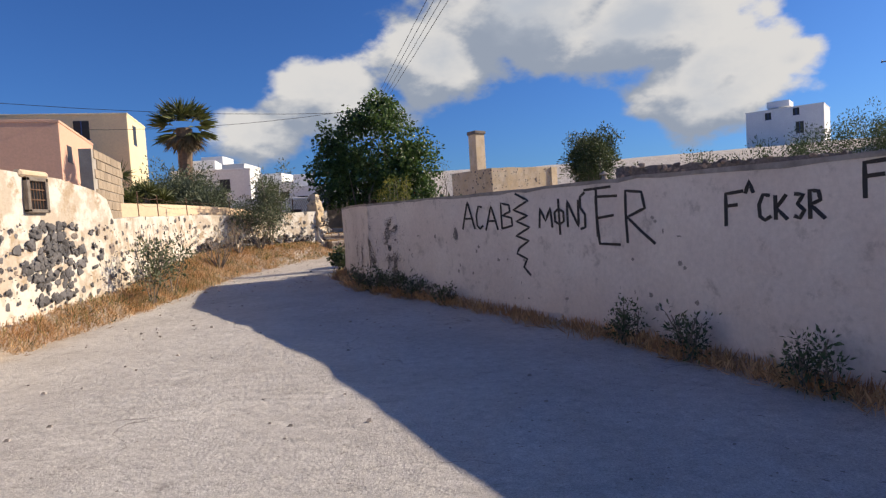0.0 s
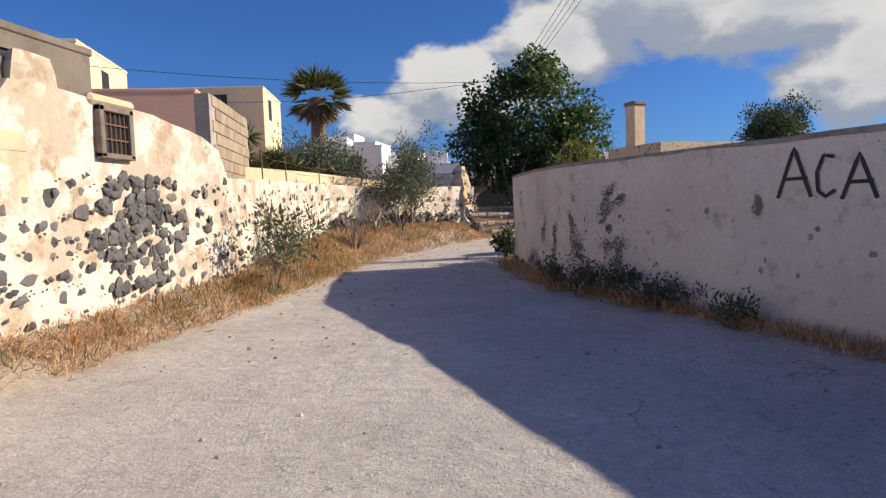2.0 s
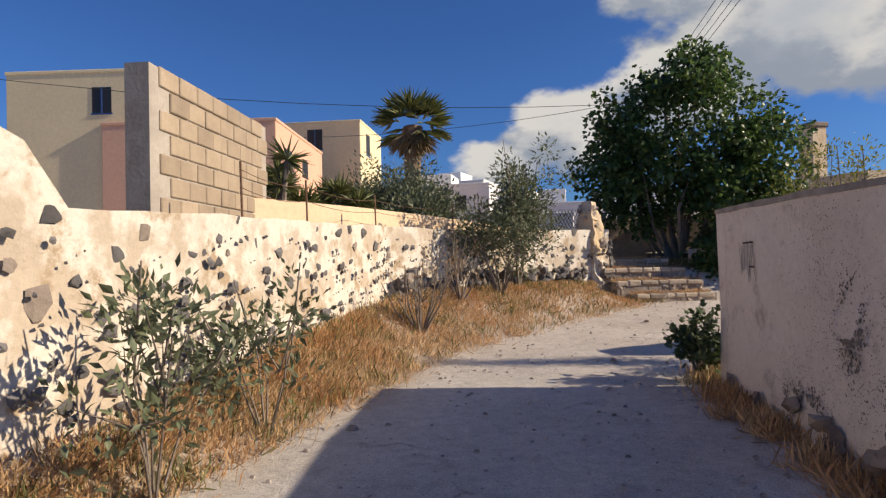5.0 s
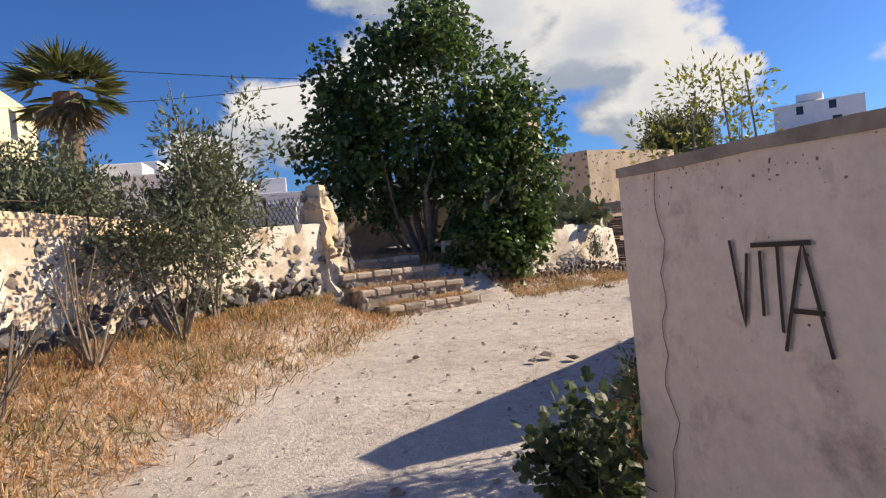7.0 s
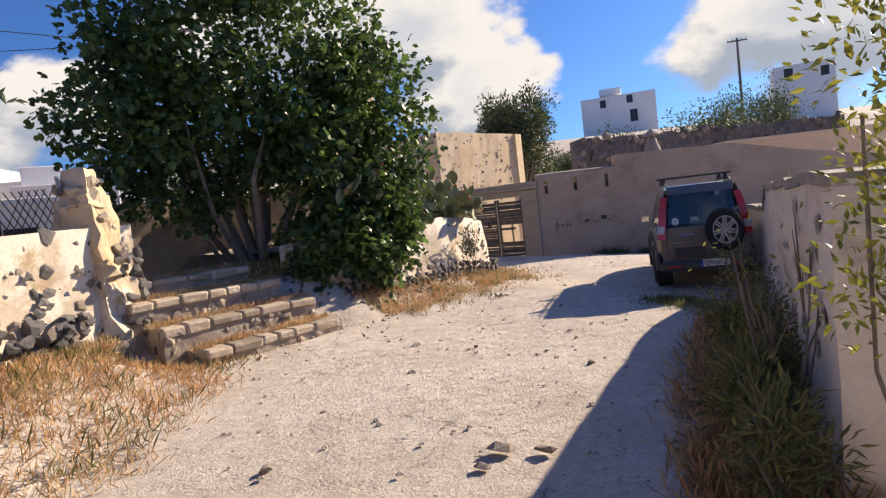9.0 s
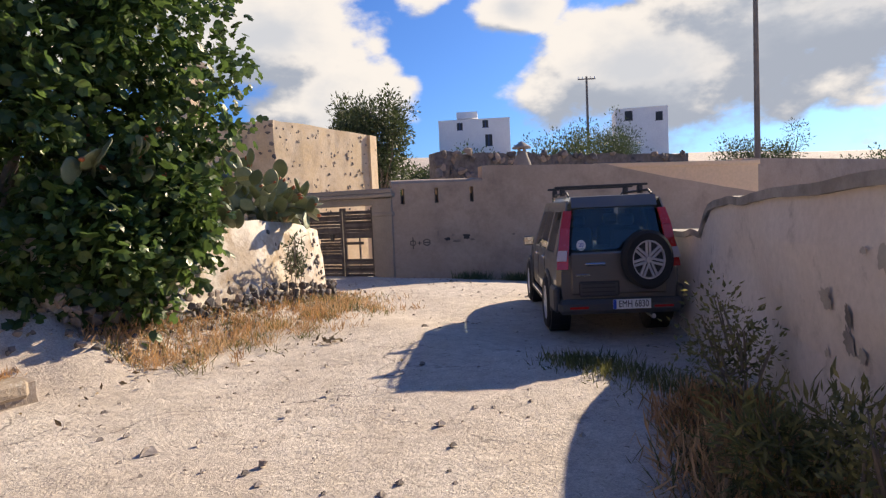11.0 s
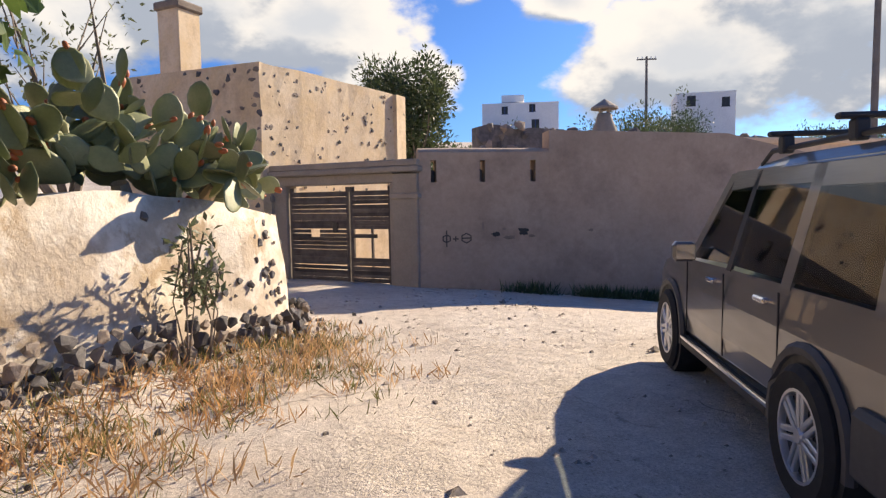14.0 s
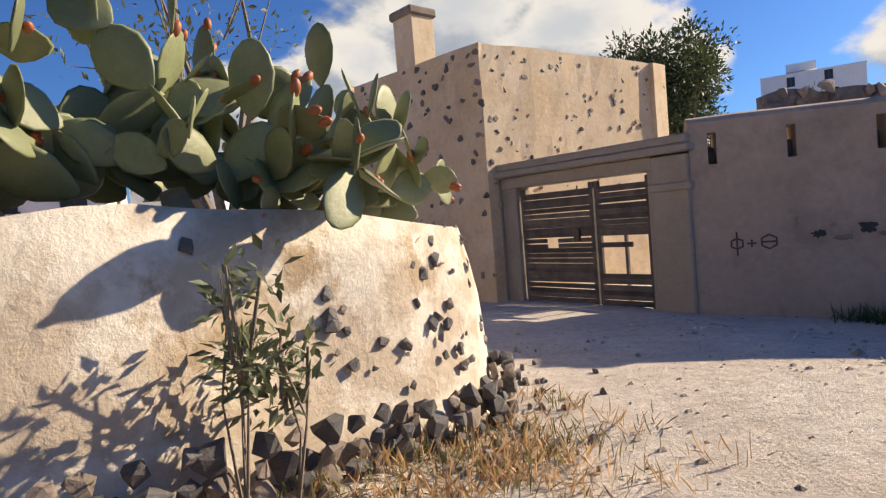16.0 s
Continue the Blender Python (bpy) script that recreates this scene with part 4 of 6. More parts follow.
for k in range(900):
    front = rs.random() < 0.6
    q0, q1 = (rc, rr) if front else (rc, rl)
    p, d = q0.lerp(q1, rs.random()), (q1 - q0).normalized()
    n = Vector((d.y, -d.x, 0)) if front else Vector((-d.y, d.x, 0))
    z, r = rs.uniform(2.1, 4.4) if front else rs.uniform(0.5, 4.4), rs.uniform(0.02, 0.06)
    n0 = len(pv)
    for j in range(6):
        t = j * 1.047 + rs.uniform(-0.25, 0.25)
        pv.append(tuple(p + n * 0.05 + d * math.cos(t) * r + Vector((0, 0, math.sin(t) * r * 0.8))))
    pf.append(tuple(range(n0, n0 + 6)))
pits = part("small_stones", pymesh("small_stones", pv, pf, "brownstone"), "brownstone", ruin)
pits["kind"] = "stuff"
chim = tagged(empty("brick_chimney", 2.6, 44.0, 3.0), "tall square ochre brick chimney stack", "chimney")
part("shaft", boxed(-0.42, 0.42, -0.42, 0.42, -2.8, 4.6, bevel=0.03, m=pose(0, 0, 0, 0, 0, 35)), "ochre", chim)
part("cap", boxed(-0.5, 0.5, -0.5, 0.5, 4.5, 4.75, bevel=0.05, m=pose(0, 0, 0, 0, 0, 35)), "brownstone", chim)

# ---- retaining bank with the prickly pear ----
BANK = [(-3.2, 26.9), (-2.4, 26.6), (-1.2, 27.25), (0.0, 28.15), (0.8, 28.85), (1.4, 29.4), (1.75, 29.85), (1.85, 30.4), (1.5, 31.8), (0.6, 34.0)]


def bank_top(x, y):
    return interp(x, [-4, -1, 0.4, 1.4, 1.9], [1.7, 1.76, 1.82, 1.71, 1.6]) + 0.06 * noise.noise(Vector((x * 1.7, y * 1.7, 2)))


wall_bank = tagged(part("wall_bank", strip_wall(bmesh.new(), BANK, lambda x, y: 0.2, bank_top, 0.7, -1, step=0.2, wobble=0.07, batter=0.24), "plaster", smooth=True), "bulging cream-plastered retaining wall over lava stones", "wall", kind="structure")
bm = bmesh.new()
fill = [bm.verts.new((x, y, z)) for x, y, z in [(-3.0, 27.4, 1.6), (-2.2, 27.1, 1.66), (-0.3, 28.5, 1.74), (0.9, 29.6, 1.7), (1.3, 30.3, 1.6), (1.0, 32.0, 1.7), (-2, 35, 1.9), (-6, 33, 1.7)]]
bm.faces.new(fill)
tagged(part("bank_soil", bm, "ground"), "stony earth on top of the bank", "soil", kind="structure")
bank_pts = []
for (x0, y0), (x1, y1) in zip(BANK, BANK[1:9]):
    L = math.hypot(x1 - x0, y1 - y0)
    for k in range(int(L / 0.1)):
        u = (k + rs.random()) / (L / 0.1)
        bank_pts.append((x0 + (x1 - x0) * u, y0 + (y1 - y0) * u, (x1 - x0) / L, (y1 - y0) / L))
for k in range(420):
    x, y, dx, dy = rs.choice(bank_pts)
    r = rs.random()
    zf = ground_z(x + 0.2, y - 0.2)
    if r < 0.55:
        z, size, out = zf + rs.uniform(-0.05, 0.27), rs.uniform(0.09, 0.17), rs.uniform(0.0, 0.06)
    elif x > 0.35:
        z, size, out = rs.uniform(0.8, 1.65), rs.uniform(0.04, 0.12), 0.0
    elif r < 0.62:
        z, size, out = rs.uniform(1.0, 1.6), rs.uniform(0.06, 0.15), 0.0
    else:
        continue
    inward = 0.24 * (z - 0.2) / 1.6
    put_stone(wall_bank, (x + dy * out - dy * inward, y - dx * out + dx * inward, z), (dx, dy), size, 0.55, LAVA if rs.random() < 0.7 else BROWN)

for k in range(210):
    x, y, dx, dy = rs.choice(bank_pts)
    out = abs(rs.gauss(0, 0.34)) + 0.05
    px, py = x + dy * out, y - dx * out
    put_stone(wall_bank, (px, py, ground_z(px, py) + 0.01), (dx, dy), rs.uniform(0.04, 0.12) * (1.2 - 0.5 * min(1, out)), 0.6, LAVA if rs.random() < 0.65 else BROWN)

for (x0, y0), (x1, y1) in zip(BANK[1:], BANK[2:8]):
    L = math.hypot(x1 - x0, y1 - y0)
    n = max(2, int(L / 0.15))
    for k in range(n):
        for row in range(3):
            u = (k + rs.uniform(0.1, 0.9)) / n
            x, y = x0 + (x1 - x0) * u, y0 + (y1 - y0) * u
            dx, dy = (x1 - x0) / L, (y1 - y0) / L
            px, py = x + dy * 0.06, y - dx * 0.06
            put_stone(wall_bank, (px, py, ground_z(px, py) + 0.03 + row * 0.1), (dx, dy), rs.uniform(0.1, 0.19), 0.7, LAVA if rs.random() < 0.6 else BROWN)

# ---- steps ----
stairs = tagged(empty("stone_steps", -4.3, 24.72, 0.0, 27), "broad worn rubble steps with pale nosings and dry weeds", "steps")
FLIGHT = ((0.05, 2.0, 0.0, 0.68), (-0.2, 1.95, 0.5, 0.97), (-0.35, 1.75, 1.02, 1.26), (-0.3, 1.6, 1.6, 1.48))
stair_m = pose(-4.3, 24.72, 0, 0, 0, 27)
sd = stair_m.to_3x3() @ Vector((1, 0, 0))
sf = stair_m.to_3x3() @ Vector((0, 1, 0))
for k, (a, b, front, top) in enumerate(FLIGHT):
    st = part("step", rough_block(a, b, front + 0.03, front + 0.8, 0.1, top - 0.015, 0.0, 11 + k, 0.018), "step", stairs)
    # nosing of long pale stones, and a riser of small rubble under it
    x = a
    while x < b - 0.1:
        w = min(rs.uniform(0.22, 0.5), b - x)
        bm = boxed(x + 0.006, x + w - 0.006, front - 0.02 + rs.uniform(0, 0.03), front + 0.26, top - 0.11 + rs.uniform(-0.02, 0.02), top + rs.uniform(0, 0.02))
        bmesh.ops.bevel(bm, geom=bm.edges[:], offset=0.025, segments=1, affect="EDGES")
        for v in bm.verts:
            v.co += Vector((noise.noise(v.co * 6), noise.noise(v.co * 6 + Vector((3, 0, 0))), noise.noise(v.co * 6 + Vector((0, 4, 0))))) * 0.02
        part("nosing_stone", bm, "sandstone", st)
        x += w
    for j in range(30):
        p = stair_m @ Vector((rs.uniform(a + 0.05, b - 0.05), front + 0.03, rs.uniform(top - 0.3, top - 0.1)))
        put_stone(stairs, p, sd.xy, rs.uniform(0.08, 0.19), 0.4, SAND if rs.random() < 0.75 else BROWN)
    for j in range(10):
        p = stair_m @ Vector((a + 0.02, front + rs.uniform(0.05, 0.5), rs.uniform(top - 0.35, top - 0.08)))
        put_stone(stairs, p, sf.xy, rs.uniform(0.1, 0.2), 0.4, LAVA if rs.random() < 0.5 else BROWN)
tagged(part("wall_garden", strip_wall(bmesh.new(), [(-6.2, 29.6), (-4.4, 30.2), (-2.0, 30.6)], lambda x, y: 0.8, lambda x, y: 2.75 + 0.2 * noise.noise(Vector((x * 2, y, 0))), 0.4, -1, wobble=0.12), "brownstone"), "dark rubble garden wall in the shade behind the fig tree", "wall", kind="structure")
LOW = [(-1.25, 19.4), (-1.1, 19.55), (1.0, 21.65), (2.95, 23.55), (4.7, 25.5), (7.6, 28.6)]


def low_top(x, y):
    return interp(x, [-2.5, -1, 1, 2.9, 3.0, 5, 7.6], [1.8, 1.93, 1.86, 1.78, 1.5, 1.4, 1.2]) + 0.035 * noise.noise(Vector((x * 3, y, 0)))


wall_low = tagged(part("wall_low", strip_wall(bmesh.new(), LOW, lambda x, y: 0.1, low_top, 0.35, 1, wobble=0.06, step=0.2), "whitewash"), "low flaking whitewashed boundary wall", "wall", kind="structure")
cp = strip_wall(bmesh.new(), [(x - 0.02, y + 0.02) for x, y in LOW], lambda x, y: low_top(x, y) - 0.03, lambda x, y: low_top(x, y) + 0.035, 0.4, 1, wobble=0.05, step=0.15)
part("coping", cp, "coping", wall_low, "grey lichen-stained coping")


def low_face(u, z, off=0.012):
    """u: metres along the first long run."""
    k = u / 3.0
    p = Vector((-1.15 + 2.15 * k, 19.5 + 2.15 * k, z))
    return p + Vector((-0.7071, 0.7071, 0)) * (off - wall_wobble(p.x, p.y, z, 0.06) + 0.004)


for k in range(34):
    blotch(low_face, rs.uniform(0.1, 2.9), rs.uniform(0.9, 1.75), rs.uniform(0.02, 0.1), rs.uniform(0.02, 0.09), 300 + k, ("lichen", "coping", "mortar")[k % 3], "bared_patch", wall_low, 0.01)


# ---- plants ----
RNG = np.random.default_rng(11)
LEAF = {
    "fig": ([(0, 0, 0), (0.28, 0.12, 0.02), (0.5, 0.45, -0.05), (0.24, 0.5, 0.03), (0.3, 0.85, -0.04), (0, 1.0, -0.08), (-0.3, 0.85, -0.04), (-0.24, 0.5, 0.03), (-0.5, 0.45, -0.05), (-0.28, 0.12, 0.02), (0, 0.5, 0.07)],
            [(0, 1, 10), (1, 2, 3, 10), (3, 4, 5, 10), (5, 6, 7, 10), (7, 8, 9, 10), (9, 0, 10)]),
    "oval": ([(0, 0, 0), (0.2, 0.4, 0.04), (0, 1, -0.06), (-0.2, 0.4, 0.04), (0, 0.45, 0)], [(0, 1, 4), (1, 2, 4), (2, 3, 4), (3, 0, 4)]),
    "thin": ([(0, 0, 0), (0.09, 0.4, 0.02), (0, 1, -0.05), (-0.09, 0.4, 0.02)], [(0, 1, 2), (0, 2, 3)]),
    "blade": ([(-0.5, 0, 0), (0.5, 0, 0), (0.28, 0.55, 0.1), (0, 1, 0.32)], [(0, 1, 2), (0, 2, 3)]),
}


def scatter(kind, places, sizes, aim, spread, width=1.0):
    """Leaves as one block of verts and faces. aim: the way each leaf points; spread: how far it strays."""
    tv, tf = LEAF[kind]
    tv = np.array(tv) * np.array([width, 1, 1])
    n = len(places)
    d = aim + RNG.normal(0, spread, (n, 3))
    d /= np.linalg.norm(d, axis=1)[:, None] + 1e-9
    s = np.cross(d, RNG.normal(0, 1, (n, 3)) + np.array([0, 0, 1.2]))
    s /= np.linalg.norm(s, axis=1)[:, None] + 1e-9
    u = np.cross(s, d)
    v = places[:, None, :] + sizes[:, None, None] * (tv[None, :, :1] * s[:, None] + tv[None, :, 1:2] * d[:, None] + tv[None, :, 2:] * u[:, None])
    k = len(tv)
    return v.reshape(-1, 3), [tuple(i * k + j for j in f) for i in range(n) for f in tf]


def leaf_mesh(name, kind, mat, places, sizes, aim, spread, width=1.0):
    v, f = scatter(kind, np.asarray(places), np.asarray(sizes), np.asarray(aim), spread, width)
    return pymesh(name, v.tolist(), f, mat)


def clumps(centres, per, radius):
    c = np.repeat(np.asarray(centres, float), per, axis=0)
    off = RNG.normal(0, 1, c.shape)
    off *= (RNG.random(len(c)) ** 0.5 * radius / (np.linalg.norm(off, axis=1) + 1e-9))[:, None]
    return c + off, off


def limbs(bm, base, ends, r0, r1, sag=0.0, sides=6):
    base = Vector(base)
    for e in ends:
        e = Vector(e)
        mid = base.lerp(e, 0.5) + Vector(RNG.normal(0, 0.12, 3)) * (e - base).length * 0.5 - Vector((0, 0, sag))
        tube(bm, [base, base.lerp(mid, 0.55), mid, mid.lerp(e, 0.6), e], [r0, r0 * 0.75, r0 * 0.5, r1 * 1.4, r1], sides)


# big fig tree beside the steps
fig = tagged(empty("fig_tree", -3.3, 28.3, 1.0), "broad dark green fig tree leaning over the steps", "tree")
lobes = [((-3.3, 28.95, 4.7), (2.8, 1.66, 2.6), 210), ((-4.3, 28.25, 3.6), (1.7, 1.08, 1.3), 50), ((-2.0, 27.85, 3.0), (1.4, 1.01, 1.9), 80), ((-1.75, 27.75, 1.8), (0.75, 0.61, 0.9), 50), ((-3.0, 29.25, 6.8), (1.1, 0.79, 0.8), 30), ((-2.6, 27.95, 1.5), (0.7, 0.58, 0.5), 16), ((-5.0, 28.55, 4.4), (1.15, 0.94, 1.5), 45), ((-1.2, 28.05, 3.6), (1.1, 0.79, 1.7), 60)]
lobes += [((-1.35, 27.5, 1.7), (0.6, 0.4, 0.8), 40), ((-2.1, 27.0, 1.45), (0.8, 0.3, 0.55), 50)]
centres = []
for (cx, cy, cz), (ax, ay, az), n in lobes:
    for _ in range(n):
        d = RNG.normal(0, 1, 3)
        d /= np.linalg.norm(d)
        r = RNG.uniform(0.62, 1.0) * (1.0 + 0.38 * noise.noise(Vector(d) * 2.4 + Vector((cx, cy, 0))))
        centres.append((cx + d[0] * ax * r, cy + d[1] * ay * r, max(0.95, cz + d[2] * az * r)))
centres = [c for c in centres if not (c[2] < 2.0 and c[0] < -2.9)]
pl, off = clumps(centres, 44, 0.42)
part("crown", leaf_mesh("crown", "fig", "fig", pl - Vector((-3.3, 28.3, 1.0)), RNG.uniform(0.09, 0.18, len(pl)), off * 1.5 + np.array([0, -0.15, -0.25]), 0.45), "fig", fig)
bm = bmesh.new()
limbs(bm, (0, 0, -0.3), [Vector(c) - Vector((-3.3, 28.3, 1.0)) for c in centres[::22]], 0.09, 0.012)
part("trunk", bm, "bark", fig)


def shrub(name, label, base, height, spread, n_stems, mat, kind, size, per, radius, width=1.0, droop=0.0, category="shrub", r0=0.025):
    sh = tagged(empty(name, *base), label, category)
    ends, tips = [], []
    for _ in range(n_stems):
        a = RNG.uniform(0, 6.28)
        h = height * RNG.uniform(0.55, 1.0)
        e = Vector((math.cos(a) * spread * RNG.uniform(0.2, 1), math.sin(a) * spread * RNG.uniform(0.2, 1), h))
        ends.append(e)
        for _k in range(5):
            f = RNG.uniform(0.5, 1.05)
            tips.append(tuple(e * f + Vector(RNG.normal(0, spread * 0.16, 3))))
    bm = bmesh.new()
    limbs(bm, (0, 0, -0.1), ends, r0, 0.006, 0, 5)
    for t in tips[::2]:
        e = min(ends, key=lambda q: (q - Vector(t)).length)
        tube(bm, [e * 0.6, (e * 0.6).lerp(Vector(t), 0.6), Vector(t)], [0.009, 0.006, 0.003], 4)
    part("branching_stem", bm, "bark", sh)
    if per:
        p, off = clumps(tips, per, radius)
        p[:, 2] = np.maximum(p[:, 2], 0.03)
        part("foliage", leaf_mesh("foliage", kind, mat, p, RNG.uniform(size * 0.6, size * 1.2, len(p)), off * 1.5 / max(radius, 0.05) + np.array([0, 0, 0.4 - droop]), 0.5, width), mat, sh)
    return sh


def at_ground(x, y):
    return (x, y, ground_z(x, y))


shrub("roadside_shrub", "tall grey-green shrub growing against the rubble wall", at_ground(-6.45, 22.5), 3.2, 0.9, 11, "olive", "oval", 0.10, 120, 0.36)
shrub("roadside_shrub", "low grey-green shrub beside the tall one", at_ground(-6.5, 21.4), 1.9, 0.9, 8, "olive", "oval", 0.09, 80, 0.3)
shrub("roadside_shrub", "straggly grey-green shrub at the wall foot", at_ground(-6.3, 12.9), 1.6, 0.65, 6, "olive", "oval", 0.11, 18, 0.2, r0=0.014)
shrub("roadside_shrub", "straggly grey-green shrub with yellow flowers", at_ground(-6.45, 14.2), 1.5, 0.65, 6, "olive", "oval", 0.11, 18, 0.2, r0=0.014)
shrub("bare_shrub", "bare twiggy brown shrub against the wall", at_ground(-6.9, 18.4), 1.3, 0.7, 14, "dry", "oval", 0.05, 3, 0.2)
shrub("bare_shrub", "bare twiggy brown shrub among dry grass", at_ground(-6.9, 20.2), 1.2, 0.6, 10, "dry", "oval", 0.05, 3, 0.2)
shrub("wall_bush", "dark leafy bush at the end of the painted wall", at_ground(-3.05, 17.2), 0.75, 0.27, 8, "bush", "fig", 0.075, 16, 0.16, r0=0.012)
shrub("wall_bush", "dense dark bush on the shaded bank", at_ground(-2.3, 17.85), 0.8, 0.35, 12, "bush", "oval", 0.06, 34, 0.2)
shrub("sapling", "young yellow-green tree on the shaded bank", at_ground(-1.68, 18.6), 2.9, 0.34, 4, "yellowleaf", "oval", 0.055, 90, 0.24, category="tree", r0=0.016)
shrub("sapling", "young leafy green tree beside the low wall", at_ground(-1.42, 18.75), 2.5, 0.36, 5, "yellowleaf", "oval", 0.06, 80, 0.24, category="tree", r0=0.014)
shrub("bare_shrub", "thin bare branches against the low wall", at_ground(-0.95, 19.95), 1.5, 0.5, 5, "yellowleaf", "oval", 0.05, 2, 0.15, r0=0.012)
for x, y, h in ((-1.35, 19.35, 0.55), (-0.95, 19.95, 0.6), (-0.5, 20.4, 0.5), (0.4, 21.3, 0.5)):
    shrub("wall_weed", "brown-green weeds at the low wall's foot", at_ground(x - 0.15, y + 0.1), h, 0.3, 9, "weed", "thin", 0.1, 26, 0.16, r0=0.008)
shrub("wall_bush", "low dusty bush under the low wall", at_ground(-0.1, 20.85), 0.7, 0.35, 8, "weed", "oval", 0.05, 26, 0.16, r0=0.01)
shrub("wall_bush", "low dusty bush under the low wall", at_ground(1.2, 22.2), 0.75, 0.4, 8, "weed", "oval", 0.05, 26, 0.18, r0=0.01)
shrub("wall_plant", "slim grey-green plant against the retaining wall", (0.52, 28.4, 0.72), 0.95, 0.16, 4, "olive", "oval", 0.075, 12, 0.09, r0=0.008)
shrub("wall_plant", "small sprouting plant at the wall foot", (0.68, 28.55, 0.7), 0.75, 0.14, 3, "olive", "oval", 0.075, 9, 0.08, r0=0.008)
for x, y, h in ((2.65, 6.6, 0.5), (2.3, 7.5, 0.45), (3.2, 5.3, 0.5), (3.6, 4.4, 0.4), (0.1, 11.0, 0.35), (-0.5, 11.9, 0.4), (-0.9, 12.5, 0.55), (-1.35, 13.0, 0.5), (-1.75, 13.6, 0.45)):
    shrub("wall_weed", "dark weedy bush at the foot of the painted wall", at_ground(x - 0.2, y - 0.25), h, 0.3, 7, "bush", "oval", 0.06, 14, 0.12, r0=0.01)
shrub("overhanging_tree", "thin grey-green branches over the cactus", (-0.2, 31.6, 1.7), 3.0, 1.3, 6, "olive", "oval", 0.09, 20, 0.4, category="tree", r0=0.05)
shrub("garden_tree", "dense olive-green tree behind the stone building", (11.5, 46.5, 2.0), 5.6, 1.9, 26, "bush", "oval", 0.22, 110, 0.6, category="tree", r0=0.08)
for x, y, h, w in ((13.5, 50, 3.5, 2.2), (-12.0, 27.0, 2.6, 1.6), (-10.6, 26.2, 2.3, 1.3), (-13.5, 29, 2.8, 1.8), (24, 52, 4.0, 3.5), (30, 52, 4.5, 3.5), (37, 56, 4.5, 4.0), (18, 52, 3.2, 2.5), (44, 60, 5, 4.0), (52, 50, 4.5, 3.5), (36, 37, 3.5, 2.6), (42, 34, 3.5, 2.8), (-9.5, 24.5, 1.6, 1.2), (48, 40, 3.5, 3.0)):
    shrub("garden_bush", "rounded dusty green garden bush", at_ground(x, y), h, w, 14, "olive" if x < 0 else "bush", "oval", 0.26 if x > 0 else 0.14, 80, w * 0.3, r0=0.04)


def fan_palm(x, y, z, h, scale, label):
    pm = tagged(empty("fan_palm", x, y, z), label, "palm tree")
    bm = bmesh.new()
    pts = [(0.05 * math.sin(k), 0.04 * math.cos(k * 1.3), h * k / 9) for k in range(10)]
    tube(bm, pts, [0.30 * scale if k < 6 else (0.30 + 0.02 * (k - 5)) * scale for k in range(10)], 10)
    part("trunk", bm, "palmbark", pm)
    for dry in (False, True):
        P, S, A = [], [], []
        for k in range(34 if not dry else 16):
            a = RNG.uniform(0, 6.28)
            el = RNG.uniform(-0.35, 1.35) if not dry else RNG.uniform(-1.2, -0.5)
            d = np.array([math.cos(a) * math.cos(el), math.sin(a) * math.cos(el), math.sin(el)])
            hub = np.array([0, 0, h]) + d * (0.75 if not dry else 0.5) * scale
            side = np.cross(d, [0, 0, 1.0])
            side /= np.linalg.norm(side) + 1e-9
            for j in range(15):
                w = (j - 7) / 7 * 1.25
                q = d * math.cos(w) + side * math.sin(w) + np.array([0, 0, -0.18])
                P.append(hub), S.append(0.95 * scale * RNG.uniform(0.8, 1.05)), A.append(q)
        part("dry_fronds" if dry else "fronds", leaf_mesh("fronds", "thin", "dryfrond" if dry else "frond", np.array(P), np.array(S), np.array(A), 0.06, 0.75), "frond", pm)
    return pm


fan_palm(-15.0, 36.0, 2.5, 5.3, 1.25, "tall fan palm with a shaggy brown trunk")
# feather palm behind the stone building
fp2 = tagged(empty("feather_palm", 12.2, 50.0, 3.0), "spiky feather palm top beyond the stone building", "palm tree")
P, S, A = [], [], []
for k in range(40):
    a, el = RNG.uniform(0, 6.28), RNG.uniform(0.1, 1.4)
    d = np.array([math.cos(a) * math.cos(el), math.sin(a) * math.cos(el), math.sin(el)])
    for j in range(16):
        q = d * (0.3 + j * 0.16) + np.array([0, 0, 3.4 - 0.012 * j * j])
        P += [q, q]
        S += [0.55, 0.55]
        sd = np.cross(d, [0, 0, 1.0])
        A += [d * 0.8 + sd, d * 0.8 - sd]
part("fronds", leaf_mesh("fronds", "thin", "frond", np.array(P), np.array(S), np.array(A), 0.1), "frond", fp2)
part("trunk", tube(bmesh.new(), [(0, 0, -1), (0, 0, 3.5)], 0.3, 8), "palmbark", fp2)


def yucca(x, y, z, h):
    yc = tagged(empty("yucca", x, y, z), "spiky yucca with bare leaning stems", "plant")
    bm = bmesh.new()
    P, S, A = [], [], []
    for k in range(4):
        e = Vector((RNG.normal(0, 0.35), RNG.normal(0, 0.35), h * RNG.uniform(0.6, 1)))
        tube(bm, [(0, 0, -0.2), e * 0.5 + Vector((0.05, 0, 0)), e], [0.07, 0.06, 0.05], 6)
        for j in range(70):
            d = RNG.normal(0, 1, 3)
            d[2] = d[2] * 0.8 + 0.25
            P.append(np.array(e)), S.append(RNG.uniform(0.4, 0.62)), A.append(d / np.linalg.norm(d))
    part("branching_stem", bm, "bark", yc)
    part("leaves", leaf_mesh("leaves", "thin", "frond", np.array(P), np.array(S), np.array(A), 0.05, 0.6), "frond", yc)


